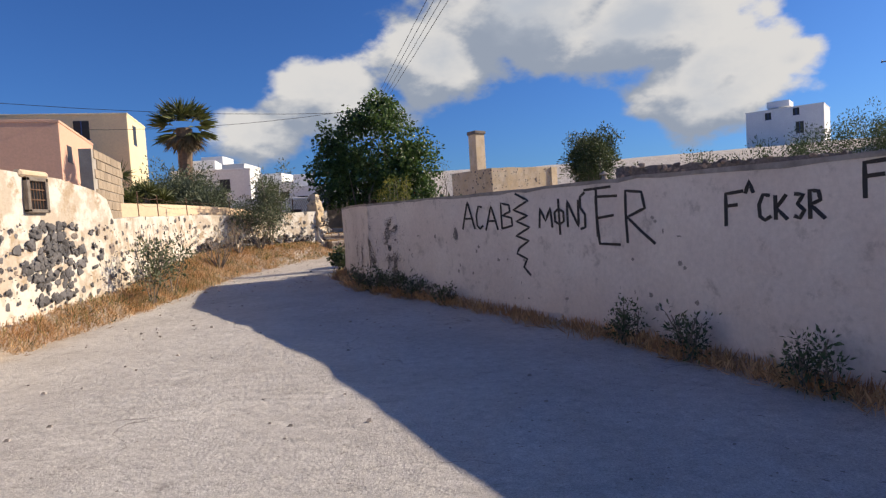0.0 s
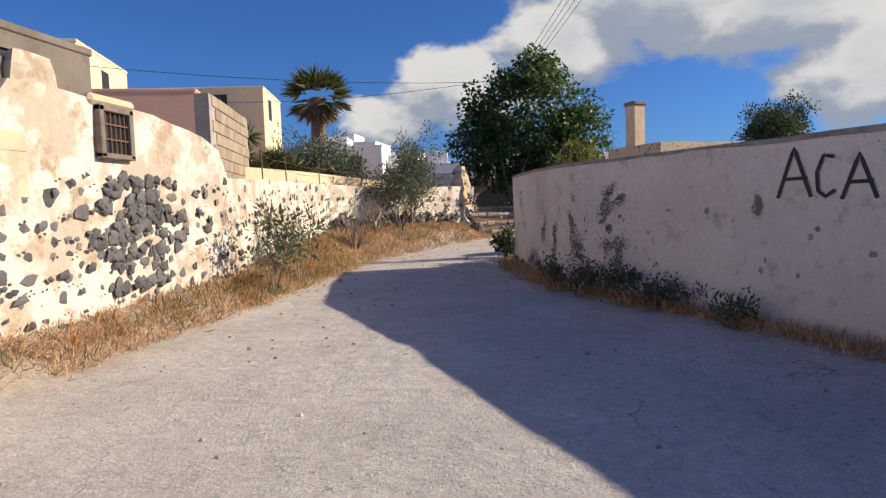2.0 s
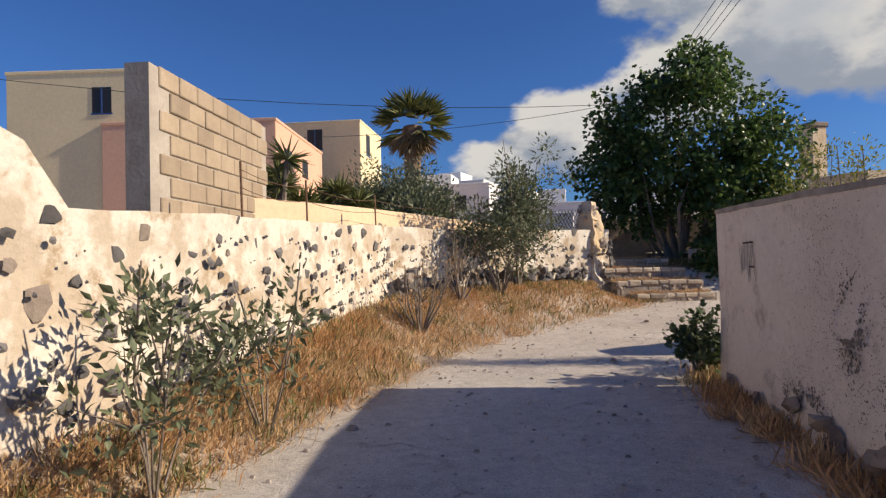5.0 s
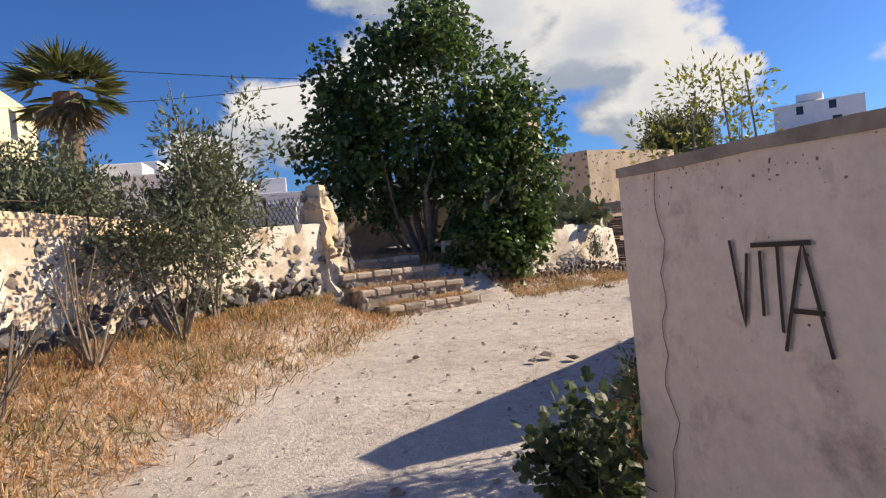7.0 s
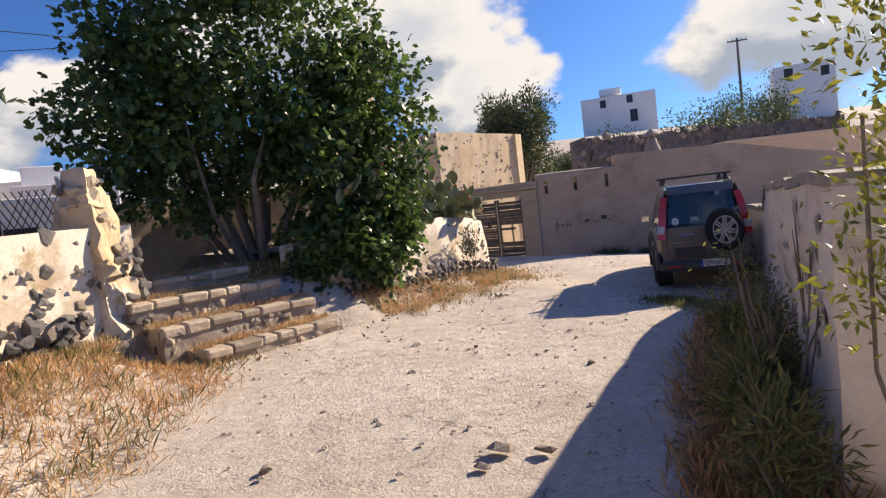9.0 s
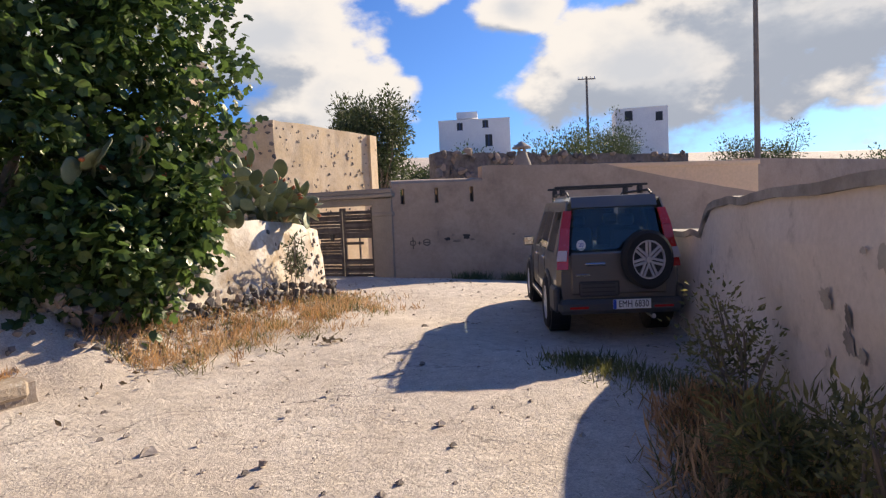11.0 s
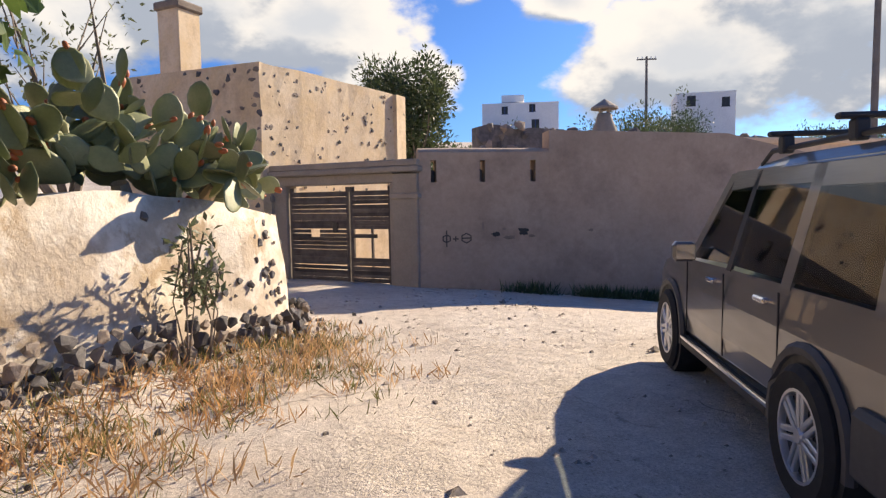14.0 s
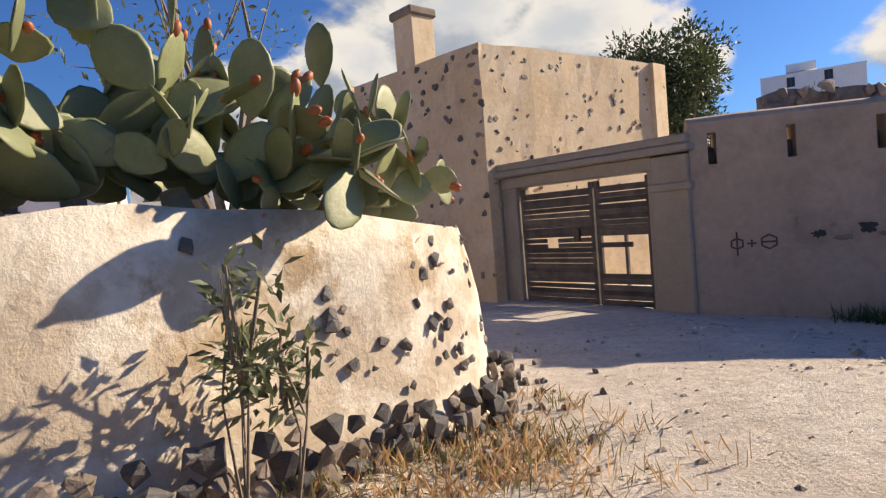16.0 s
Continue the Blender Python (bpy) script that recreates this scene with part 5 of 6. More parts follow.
for x, y, h in ((-11.2, 20.6, 1.9), (-11.6, 21.8, 1.7), (-11.3, 22.8, 1.5), (-11.8, 24.0, 1.7), (-11.2, 25.2, 1.4), (-12.6, 22.5, 1.8), (-10.6, 23.6, 1.2), (-11.9, 26.4, 1.5)):
    yucca(x, y, ground_z(x, y), h)

# prickly pear on the bank
pear = tagged(empty("prickly_pear", 0, 30.5, 1.75), "sprawling prickly pear with grey-green pads and orange fruit", "cactus")


def pad_mesh(seed, w):
    bm = bmesh.new()
    bmesh.ops.create_uvsphere(bm, u_segments=12, v_segments=7, radius=0.5)
    for v in bm.verts:
        z = v.co.z + 0.5
        k = 0.45 + 0.75 * math.sin(min(1, max(0, z)) ** 0.8 * 2.3)
        v.co = Vector((v.co.x * w * k * 1.25, v.co.y * 0.085 + 0.06 * v.co.x * v.co.x, z))
        v.co.y += 0.02 * noise.noise(v.co * 3 + Vector((seed, 0, 0)))
    return finish(bm, "pad", "cactus", True)


PADS = [pad_mesh(s, w) for s, w in ((1, 0.52), (2, 0.46), (3, 0.58), (4, 0.42))]
bm = bmesh.new()
bmesh.ops.create_uvsphere(bm, u_segments=8, v_segments=6, radius=0.5)
bmesh.ops.scale(bm, vec=(0.6, 0.6, 1), verts=bm.verts)
FRUIT = finish(bm, "fruit", "fruit", True)
rp = random.Random(9)


def grow(base, way, length, depth):
    """A pad at base along way, with pads and fruit on its rim."""
    way = way.normalized()
    side = way.cross(Vector((rp.gauss(0, 1), rp.gauss(0, 1), rp.gauss(0, 0.4)))).normalized()
    nrm = side.cross(way)
    m = Matrix((side, nrm, way)).transposed().to_4x4()
    ob = new("pad", rp.choice(PADS))
    ob.parent = pear
    ob.matrix_local = Matrix.Translation(base) @ m @ Matrix.Diagonal((length, length, length, 1))
    tip = base + way * length * 0.92
    if rp.random() < 0.28:
        for _ in range(rp.choice((1, 2))):
            fr = new("fruit", FRUIT)
            fr.parent = pear
            q = base + way * length * 0.96 + side * rp.uniform(-0.2, 0.2) * length
            fr.matrix_local = Matrix.Translation(q) @ m @ Matrix.Scale(rp.uniform(0.06, 0.085), 4)
    if depth > 0:
        for _ in range(rp.choice((1, 2, 2))):
            w = (way + side * rp.uniform(-1.0, 1.0) + nrm * rp.uniform(-0.5, 0.5) + Vector((0, -0.1, 0.12))).normalized()
            s = rp.uniform(-0.25, 0.25)
            grow(tip + side * s * length - way * abs(s) * 0.2 * length, w, length * rp.uniform(0.78, 1.05), depth - 1)


for k in range(110):
    x = -1.7 + 3.4 * (k + rp.random()) / 110
    front = interp(x, [p[0] for p in BANK[1:8]], [p[1] for p in BANK[1:8]])
    back = 0.4 + rp.random() ** 1.4 * 0.9
    x, y = x - back * 0.63, front + back * 0.77
    b = Vector((x, y - 30.5, bank_top(x, y) - 1.75 + rp.uniform(0.0, 0.2) + rp.random() * 0.5 * step01((0.6 - x) / 1.4)))
    grow(b, Vector((rp.gauss(0, 0.6), rp.gauss(-0.2, 0.6), rp.uniform(0.0, 0.9))), rp.uniform(0.24, 0.4), rp.choice((0, 1, 1, 1)) + (1 if x < 1.1 and rp.random() < 0.6 else 0))
for k in range(6):
    x = -1.5 + 2.6 * k / 5
    stem_bm = tube(bmesh.new(), [(x - 0.35, interp(x, [p[0] for p in BANK[1:8]], [p[1] for p in BANK[1:8]]) + 0.45 - 30.5, -0.1), (x - 0.3 + rp.uniform(-0.2, 0.2), interp(x, [p[0] for p in BANK[1:8]], [p[1] for p in BANK[1:8]]) + 0.35 - 30.5, 0.15 + (0.4 if x < -0.6 else 0))], [0.09, 0.06], 8)
    part("stem", stem_bm, "cactuswood", pear, "corky brown old stem")


# dry grass and weeds
def grass(name, label, mat, spots, height, width, lean=0.35):
    p = np.array(spots)
    h = RNG.uniform(0.45, 1.1, len(p)) * height
    v, f = scatter("blade", p, h, np.tile(np.array([0, 0, 1.0]), (len(p), 1)), lean, width)
    ob = new(name, pymesh(name, v.tolist(), f, mat))
    return tagged(ob, label, "grass", kind="stuff")


def tufts(n, per, place, radius=0.12):
    out = []
    while len(out) < n * per:
        x, y = place()
        if noise.noise(Vector((x * 0.9, y * 0.9, 7))) < -0.5:
            continue
        for _ in range(per):
            q = RNG.normal(0, radius, 2)
            X, Y = x + q[0], y + q[1]
            out.append((X, Y, ground_z(X, Y) - 0.01))
    return out


def left_spot():
    y = RNG.uniform(8.2, 25.2)
    if y < 12 and RNG.random() < 0.55:
        y = RNG.uniform(12, 25.2)
    a, b = verge_x(y) - 0.0, wall_x(y) + 0.12
    return a + (b - a) * RNG.random() ** 0.8, y


def right_foot():
    y = RNG.uniform(3.5, 17.0)
    x, dx, dy = along(RIGHT, y)
    k = abs(RNG.normal(0, 0.18)) + 0.03
    return x - k * 0.65, y - k * 0.7


def right_bank():
    y = RNG.uniform(17.0, 22.6)
    e = interp(y, [17.0, 19.5, 21.5, 24.2], [-3.1, -2.0, -0.25, 2.9])
    w = interp(y, [17.0, 19.5, 21.5, 24.2], [-2.7, -1.2, 0.75, 3.4])
    return e + (w - e) * RNG.random(), y


def bank_foot():
    x = RNG.uniform(-2.2, 1.85)
    y = interp(x, [p[0] for p in BANK[1:8]], [p[1] for p in BANK[1:8]])
    k = abs(RNG.normal(0, 0.55)) + 0.04
    return x + 0.63 * k, y - 0.77 * k


def step_weeds():
    return RNG.uniform(-4.9, -2.7), RNG.uniform(27.0, 28.4)


def tread_grass():
    """Dry tufts rooted on the treads, behind each nosing."""
    out = []
    for _ in range(420):
        a, b, front, top = FLIGHT[int(RNG.integers(0, 4))]
        c = Vector((RNG.uniform(a, b), front + 0.22 + abs(RNG.normal(0, 0.11)), top - 0.01))
        for _k in range(16):
            q = stair_m @ (c + Vector((RNG.normal(0, 0.06), RNG.normal(0, 0.04), 0)))
            out.append(tuple(q))
    return out


grass("dry_grass", "rust-brown dry grass along the left verge", "dry", tufts(2300, 30, left_spot, 0.13), 0.15, 0.014, 1.3)
grass("green_weeds", "dusty green weeds among the dry grass", "weed", tufts(250, 22, left_spot), 0.2, 0.03, 0.8)
grass("dry_grass", "dry brown grass at the painted wall's foot", "dry", tufts(360, 26, right_foot, 0.07), 0.22, 0.02, 0.7)
grass("dry_grass", "tall dry grass on the shaded bank", "dry", tufts(700, 26, right_bank), 0.2, 0.013, 0.85)
grass("green_weeds", "green weeds on the shaded bank", "weed", tufts(420, 18, right_bank), 0.16, 0.03, 0.9)
grass("green_weeds", "mixed weeds at the retaining wall's foot", "weed", tufts(190, 16, bank_foot, 0.07), 0.13, 0.03, 0.8)
grass("dry_grass", "dry orange grass at the retaining wall's foot", "dry", tufts(300, 20, bank_foot, 0.07), 0.15, 0.02, 0.75)
grass("dry_grass", "orange dry grass on the stair treads", "dry", tread_grass(), 0.11, 0.02, 0.9)
grass("green_weeds", "weeds in the shade under the fig tree", "weed", tufts(260, 18, step_weeds), 0.25, 0.035, 0.7)
grass("dry_grass", "dry grass under the fig tree", "dry", tufts(200, 18, step_weeds), 0.25, 0.025, 0.6)
grass("green_weeds", "strip of yellow-green grass behind the car", "weed", tufts(150, 16, lambda: (RNG.normal(1.45, 0.2) + 0.0, RNG.uniform(21.6, 24.0)), 0.1), 0.14, 0.06, 0.5)
grass("green_weeds", "dark weeds at the yard wall's foot", "bush", tufts(120, 16, lambda: ((lambda u: (4.95 + 0.927 * u - 0.12, 33.3 - 0.375 * u - 0.2))(RNG.uniform(1.6, 7)))), 0.26, 0.06, 0.6)

# pebbles on the lane
vs, fs = [], []
for k in range(2200):
    y = rs.uniform(3, 33)
    lo = verge_x(min(y, 31)) - 0.3
    hi = (along(RIGHT, y)[0] if y > 9 else 3.5) if y < 17.8 else interp(y, [17.8, 24, 33], [-2.4, 3.5, 6])
    x = rs.uniform(lo, hi)
    if y < 14 and rs.random() < 0.75:
        continue
    s = rs.choice((0.006, 0.008, 0.01, 0.012, 0.016, 0.024)) * (1.0 if rs.random() < 0.97 else 2)
    z = ground_z(x, y) + 0.004
    n0 = len(vs)
    for dx, dy, dz in ((-1, -0.8, 0), (1, -0.7, 0), (0.9, 0.9, 0), (-0.8, 1, 0), (-0.4, -0.3, 0.9), (0.5, 0.2, 0.8)):
        vs.append((x + dx * s * rs.uniform(0.7, 1.2), y + dy * s * rs.uniform(0.7, 1.2), z + dz * s))
    fs += [tuple(n0 + i for i in f) for f in ((0, 1, 5, 4), (1, 2, 5), (2, 3, 4, 5), (3, 0, 4))]
tagged(new("pebbles", pymesh("pebbles", vs, fs, "pebble")), "scattered pebbles and grit on the lane", "pebbles", kind="stuff")
for x, y, s in ((-2.4, 20.9, 0.2), (-2.15, 20.75, 0.16), (-2.6, 20.75, 0.12), (-3.85, 21.5, 0.12), (-0.9, 22.1, 0.11), (-1.5, 23.4, 0.08), (0.3, 24.6, 0.1), (-1.0, 20.2, 0.09), (-3.1, 19.3, 0.07), (2.8, 28.6, 0.08), (1.9, 27.4, 0.07)):
    ob = new("loose_stone", rs.choice(BROWN))
    ob.matrix_world = pose(x, y, ground_z(x, y) + s * 0.15, 0, 0, rs.uniform(0, 360)) @ Matrix.Diagonal((s, s * 0.8, s * 0.5, 1))
    tagged(ob, "loose grey-brown stone lying on the lane", "stone", group="loose stones")


# dead leaves on the ground
def litter(x, y, n, size, spread, label):
    q = RNG.normal(0, spread, (n, 2))
    pos = np.array([(x + a, y + b, ground_z(x + a, y + b) + 0.02) for a, b in q])
    d = RNG.normal(0, 1, (n, 3)) * np.array([1, 1, 0.3])
    ob = new("leaf_litter", leaf_mesh("leaf_litter", "oval", "dryfrond", pos, RNG.uniform(0.5, 1.1, n) * size, d, 0.4))
    return tagged(ob, label, "leaves", kind="stuff")


litter(0.0, 26.0, 22, 0.11, 0.09, "curled brown dead leaves lying on the lane")
litter(-1.3, 26.0, 60, 0.08, 0.7, "scattered brown dead leaves under the bank")
litter(-3.6, 24.6, 50, 0.08, 0.5, "dry fallen leaves before the steps")


# ---- parked car ----
def plain(name, color, rough, metal=0.0, coat=0.0, alpha=None):
    m = bpy.data.materials.new(name)
    m.use_nodes = True
    nd, lk = m.node_tree.nodes, m.node_tree.links
    b = nd["Principled BSDF"]
    b.inputs["Base Color"].default_value = (*color, 1)
    b.inputs["Roughness"].default_value, b.inputs["Metallic"].default_value = rough, metal
    b.inputs["Coat Weight"].default_value = coat
    n = nd.new("ShaderNodeTexNoise")
    n.inputs["Scale"].default_value, n.inputs["Detail"].default_value = 9, 8
    r = nd.new("ShaderNodeMapRange")
    r.inputs["To Min"].default_value, r.inputs["To Max"].default_value = max(0, rough - 0.08), min(1, rough + 0.2)
    lk.new(n.outputs["Fac"], r.inputs["Value"])
    lk.new(r.outputs[0], b.inputs["Roughness"])
    M[name] = m
    return m


plain("car_paint", (0.17, 0.158, 0.15), 0.3, 0.5, 0.7)
plain("car_trim", (0.035, 0.035, 0.037), 0.6)
plain("car_bumper", (0.07, 0.067, 0.068), 0.55)
plain("tyre", (0.022, 0.021, 0.021), 0.8)
plain("alloy", (0.62, 0.62, 0.64), 0.3, 0.8)
plain("chrome", (0.75, 0.75, 0.77), 0.15, 1.0)
plain("red_lens", (0.55, 0.018, 0.012), 0.18, 0, 0.8)
plain("clear_lens", (0.62, 0.5, 0.48), 0.2, 0, 0.6)
plain("plate_white", (0.78, 0.78, 0.76), 0.4)
plain("plate_blue", (0.02, 0.07, 0.4), 0.4)
plain("ink", (0.012, 0.012, 0.014), 0.5)
plain("seat_cloth", (0.12, 0.118, 0.12), 0.9)
glass = bpy.data.materials.new("tinted_glass")
glass.use_nodes = True
gn, gl = glass.node_tree.nodes, glass.node_tree.links
gn.clear()
go, gt, gg, gm, gf = gn.new("ShaderNodeOutputMaterial"), gn.new("ShaderNodeBsdfTransparent"), gn.new("ShaderNodeBsdfGlossy"), gn.new("ShaderNodeMixShader"), gn.new("ShaderNodeFresnel")
gt.inputs[0].default_value, gg.inputs["Roughness"].default_value, gf.inputs[0].default_value = (0.74, 0.82, 0.8, 1), 0.03, 1.7
gl.new(gf.outputs[0], gm.inputs[0]), gl.new(gt.outputs[0], gm.inputs[1]), gl.new(gg.outputs[0], gm.inputs[2]), gl.new(gm.outputs[0], go.inputs[0])
M["tint"] = glass

CAR = (3.09, 24.96, 0.40, -37)
car = tagged(empty("parked_car", *CAR), "dark grey compact off-road car with a rear spare wheel", "car")
car.scale = (0.755, 0.87, 0.91)


def loft(sections, mat, name, parent, smooth=True, label=""):
    """sections: along y, each (y, [(half width, z), ...] from bottom to top), mirrored in x and closed."""
    bm = bmesh.new()
    rings = []
    for y, prof in sections:
        rings.append([bm.verts.new((w, y, z)) for w, z in prof] + [bm.verts.new((-w, y, z)) for w, z in reversed(prof)])
    for a, b in zip(rings, rings[1:]):
        for k in range(len(a)):
            j = (k + 1) % len(a)
            bm.faces.new((a[k], b[k], b[j], a[j]))
    bm.faces.new(rings[0])
    bm.faces.new(rings[-1])
    bmesh.ops.bevel(bm, geom=[e for e in bm.edges if e.calc_face_angle(0) > 0.6], offset=0.025, segments=2, affect="EDGES")
    return part(name, bm, mat, parent, label, smooth=False)


low_prof = lambda w, z0, zb: [(w * 0.86, z0), (w * 0.97, z0 + 0.12), (w, 0.55), (w * 0.995, 0.78), (w * 0.95, zb)]
body = loft([(-0.80, low_prof(0.80, 0.34, 0.98)), (-0.70, low_prof(0.86, 0.30, 1.0)), (0.0, low_prof(0.89, 0.30, 1.0)), (1.3, low_prof(0.89, 0.28, 0.99)), (2.3, low_prof(0.885, 0.28, 0.97)), (2.75, low_prof(0.87, 0.30, 0.95)), (3.2, low_prof(0.82, 0.32, 0.88)), (3.42, low_prof(0.72, 0.36, 0.76))], "car_paint", "body", car)
# cabin frame: roof, pillars
roof = loft([(-0.60, [(0.64, 1.60), (0.60, 1.645)]), (-0.3, [(0.66, 1.615), (0.60, 1.68)]), (0.8, [(0.66, 1.62), (0.60, 1.69)]), (1.35, [(0.64, 1.58), (0.58, 1.655)]), (1.62, [(0.62, 1.52), (0.56, 1.57)])], "car_paint", "roof", car)


def slab(name, quad, thick, mat, parent, label=""):
    """A thin panel on four corners."""
    bm = bmesh.new()
    q = [Vector(p) for p in quad]
    n = (q[1] - q[0]).cross(q[3] - q[0]).normalized() * thick
    a = [bm.verts.new(p) for p in q]
    b = [bm.verts.new(p + n) for p in q]
    bm.faces.new(a), bm.faces.new(b)
    for k in range(4):
        bm.faces.new((a[k], a[(k + 1) % 4], b[(k + 1) % 4], b[k]))
    return part(name, bm, mat, parent, label)


for s in (-1, 1):
    def side(y, z, out=0.0):
        k = (z - 0.98) / 0.64
        return (s * (0.855 - 0.20 * k + out), y, z)
    # side windows and the pillars between them
    slab("side_window", [side(-0.48, 1.02), side(0.28, 1.02), side(0.28, 1.5), side(-0.36, 1.5)], 0.01, "tint", car)
    slab("side_window", [side(0.40, 1.02), side(1.18, 1.02), side(1.12, 1.52), side(0.40, 1.52)], 0.01, "tint", car)
    slab("side_window", [side(1.26, 1.02), side(2.05, 1.0), side(1.58, 1.50), side(1.2, 1.52)], 0.01, "tint", car)
    for y0, y1, y2, y3 in ((-0.74, -0.48, -0.36, -0.60), (0.28, 0.40, 0.40, 0.28), (1.18, 1.26, 1.2, 1.12), (2.05, 2.2, 1.68, 1.56)):
        slab("pillar", [side(y0, 0.98), side(y1, 0.98), side(y2, 1.62), side(y3, 1.62)], 0.02, "car_trim" if y0 == 1.18 else "car_paint", car)
    slab("pillar", [side(-0.5, 1.5), side(1.6, 1.5), side(1.6, 1.63), side(-0.6, 1.63)], 0.02, "car_paint", car)
    # lamps on the rear pillars
    lamp = slab("tail_lamp", [(s * 0.855, -0.79, 0.82), (s * 0.70, -0.822, 0.82), (s * 0.64, -0.715, 1.3), (s * 0.775, -0.69, 1.3)], 0.03 * -s, "red_lens", car, "tall red tail lamp")
    slab("clear_section", [(s * 0.853, -0.796, 0.92), (s * 0.72, -0.83, 0.92), (s * 0.70, -0.80, 1.04), (s * 0.825, -0.772, 1.04)], 0.034 * -s, "clear_lens", lamp)
    slab("upper_lens", [(s * 0.775, -0.70, 1.3), (s * 0.64, -0.72, 1.3), (s * 0.60, -0.655, 1.5), (s * 0.715, -0.63, 1.5)], 0.03 * -s, "red_lens", lamp)
    part("sill", boxed(s * 0.87 - 0.04, s * 0.87 + 0.04, 0.42, 2.2, 0.27, 0.36, bevel=0.02), "car_trim", car)
    part("sill_strip", boxed(s * 0.90 - 0.015, s * 0.90 + 0.015, 0.42, 2.2, 0.33, 0.36, bevel=0.006), "chrome", car)
    for y in (0.52, 1.42):
        part("door_handle", boxed(s * 0.885 - 0.02, s * 0.885 + 0.03, y, y + 0.16, 0.87, 0.905, bevel=0.01), "chrome", car)
    for y in (0.34, 1.22, 2.1):
        part("door_gap", boxed(s * 0.887 - 0.004, s * 0.887 + 0.006, y, y + 0.012, 0.42, 0.96), "ink", car)
    mirror = part("mirror", boxed(s * 0.98 - 0.1, s * 0.98 + 0.1, 1.86, 1.97, 0.98, 1.13, bevel=0.03), "car_paint", car)
    part("mirror_glass", boxed(s * 0.98 - 0.08, s * 0.98 + 0.08, 1.85, 1.86, 1.0, 1.11), "chrome", mirror)
    part("roof_rail", tube(bmesh.new(), [(s * 0.6, -0.45, 1.68), (s * 0.6, -0.3, 1.73), (s * 0.6, 1.1, 1.73), (s * 0.58, 1.3, 1.66)], 0.016, 6), "car_trim", car)
    for y0, y1 in ((0.0, 0.0), (2.62, 2.62)):
        arch = bmesh.new()
        pts = [(s * 0.885, y0 + 0.40 * math.cos(t), 0.34 + 0.40 * math.sin(t)) for t in np.linspace(-0.15, math.pi + 0.15, 15)]
        tube(arch, pts, 0.035, 6)
        part("wheel_arch", arch, "car_bumper", car)
        well = bmesh.new()
        tube(well, [(s * 0.60, y0, 0.34), (s * 0.893, y0, 0.34)], 0.385, 24)
        part("wheel_well", well, "ink", car)


def wheel(x, y, z, rot, parent, name="wheel"):
    """A wheel whose axle runs along local x."""
    w = new(name)
    w.parent = parent
    w.matrix_local = pose(x, y, z, 0, 0, rot)
    bm = bmesh.new()
    prof = [(-0.10, 0.22), (-0.115, 0.30), (-0.08, 0.335), (0.08, 0.335), (0.115, 0.30), (0.10, 0.22)]
    n = 28
    rings = [[bm.verts.new((a, r * math.cos(2 * math.pi * k / n), r * math.sin(2 * math.pi * k / n))) for a, r in prof] for k in range(n)]
    for k in range(n):
        a, b = rings[k], rings[(k + 1) % n]
        for j in range(len(prof)):
            i = (j + 1) % len(prof)
            bm.faces.new((a[j], a[i], b[i], b[j]))
    part("tyre", bm, "tyre", w)
    bm = bmesh.new()
    tube(bm, [(-0.06, 0, 0), (0.05, 0, 0)], 0.215, 28)
    part("rim_back", bm, "car_trim", w)
    bm = bmesh.new()
    rim = [[bm.verts.new((a, r * math.cos(2 * math.pi * k / n), r * math.sin(2 * math.pi * k / n))) for a, r in ((0.05, 0.225), (0.10, 0.225), (0.10, 0.205), (0.05, 0.2))] for k in range(n)]
    for k in range(n):
        a, b = rim[k], rim[(k + 1) % n]
        for j in range(4):
            bm.faces.new((a[j], a[(j + 1) % 4], b[(j + 1) % 4], b[j]))
    part("rim", bm, "alloy", w)
    for k in range(7):
        for d in (-0.022, 0.022):
            box_m = Matrix.Rotation(2 * math.pi * k / 7, 4, "X")
            part("spoke", boxed(0.055, 0.09, d - 0.015, d + 0.015, 0.03, 0.215, bevel=0.006, m=box_m), "alloy", w)
    part("hub", tube(bmesh.new(), [(0.05, 0, 0), (0.1, 0, 0)], [0.05, 0.035], 12), "alloy", w)
    return w


for s in (-1, 1):
    for y in (0.0, 2.62):
        wheel(s * 0.835, y, 0.335, 0 if s > 0 else 180, car)
spare = wheel(0.34, -1.0, 0.93, -90, car, "spare_wheel")
part("spare_cover", tube(bmesh.new(), [(0.34, -0.95, 0.93), (0.34, -0.80, 0.93)], 0.16, 16), "car_trim", car)

# tailgate
rear_glass = slab("rear_window", [(-0.64, -0.765, 1.04), (0.64, -0.765, 1.04), (0.56, -0.625, 1.54), (-0.56, -0.625, 1.54)], 0.012, "tint", car)
slab("tailgate_top", [(-0.60, -0.64, 1.53), (0.60, -0.64, 1.53), (0.60, -0.58, 1.66), (-0.60, -0.58, 1.66)], 0.03, "car_paint", car)
part("tailgate", boxed(-0.66, 0.66, -0.835, -0.79, 0.52, 1.02, bevel=0.02), "car_paint", car)
part("panel_recess", boxed(-0.56, 0.0, -0.85, -0.83, 0.50, 0.68, bevel=0.02), "car_bumper", car)
for z in (0.55, 0.60, 0.645):
    part("rib", boxed(-0.52, -0.06, -0.856, -0.845, z, z + 0.012), "car_trim", car)
part("tailgate_handle", boxed(-0.47, -0.18, -0.865, -0.835, 0.86, 0.895, bevel=0.01), "chrome", car)
part("badge", boxed(-0.60, -0.40, -0.845, -0.835, 0.735, 0.765, bevel=0.004), "chrome", car)
bump = part("bumper", boxed(-0.86, 0.86, -0.93, -0.70, 0.30, 0.47, bevel=0.05), "car_bumper", car)
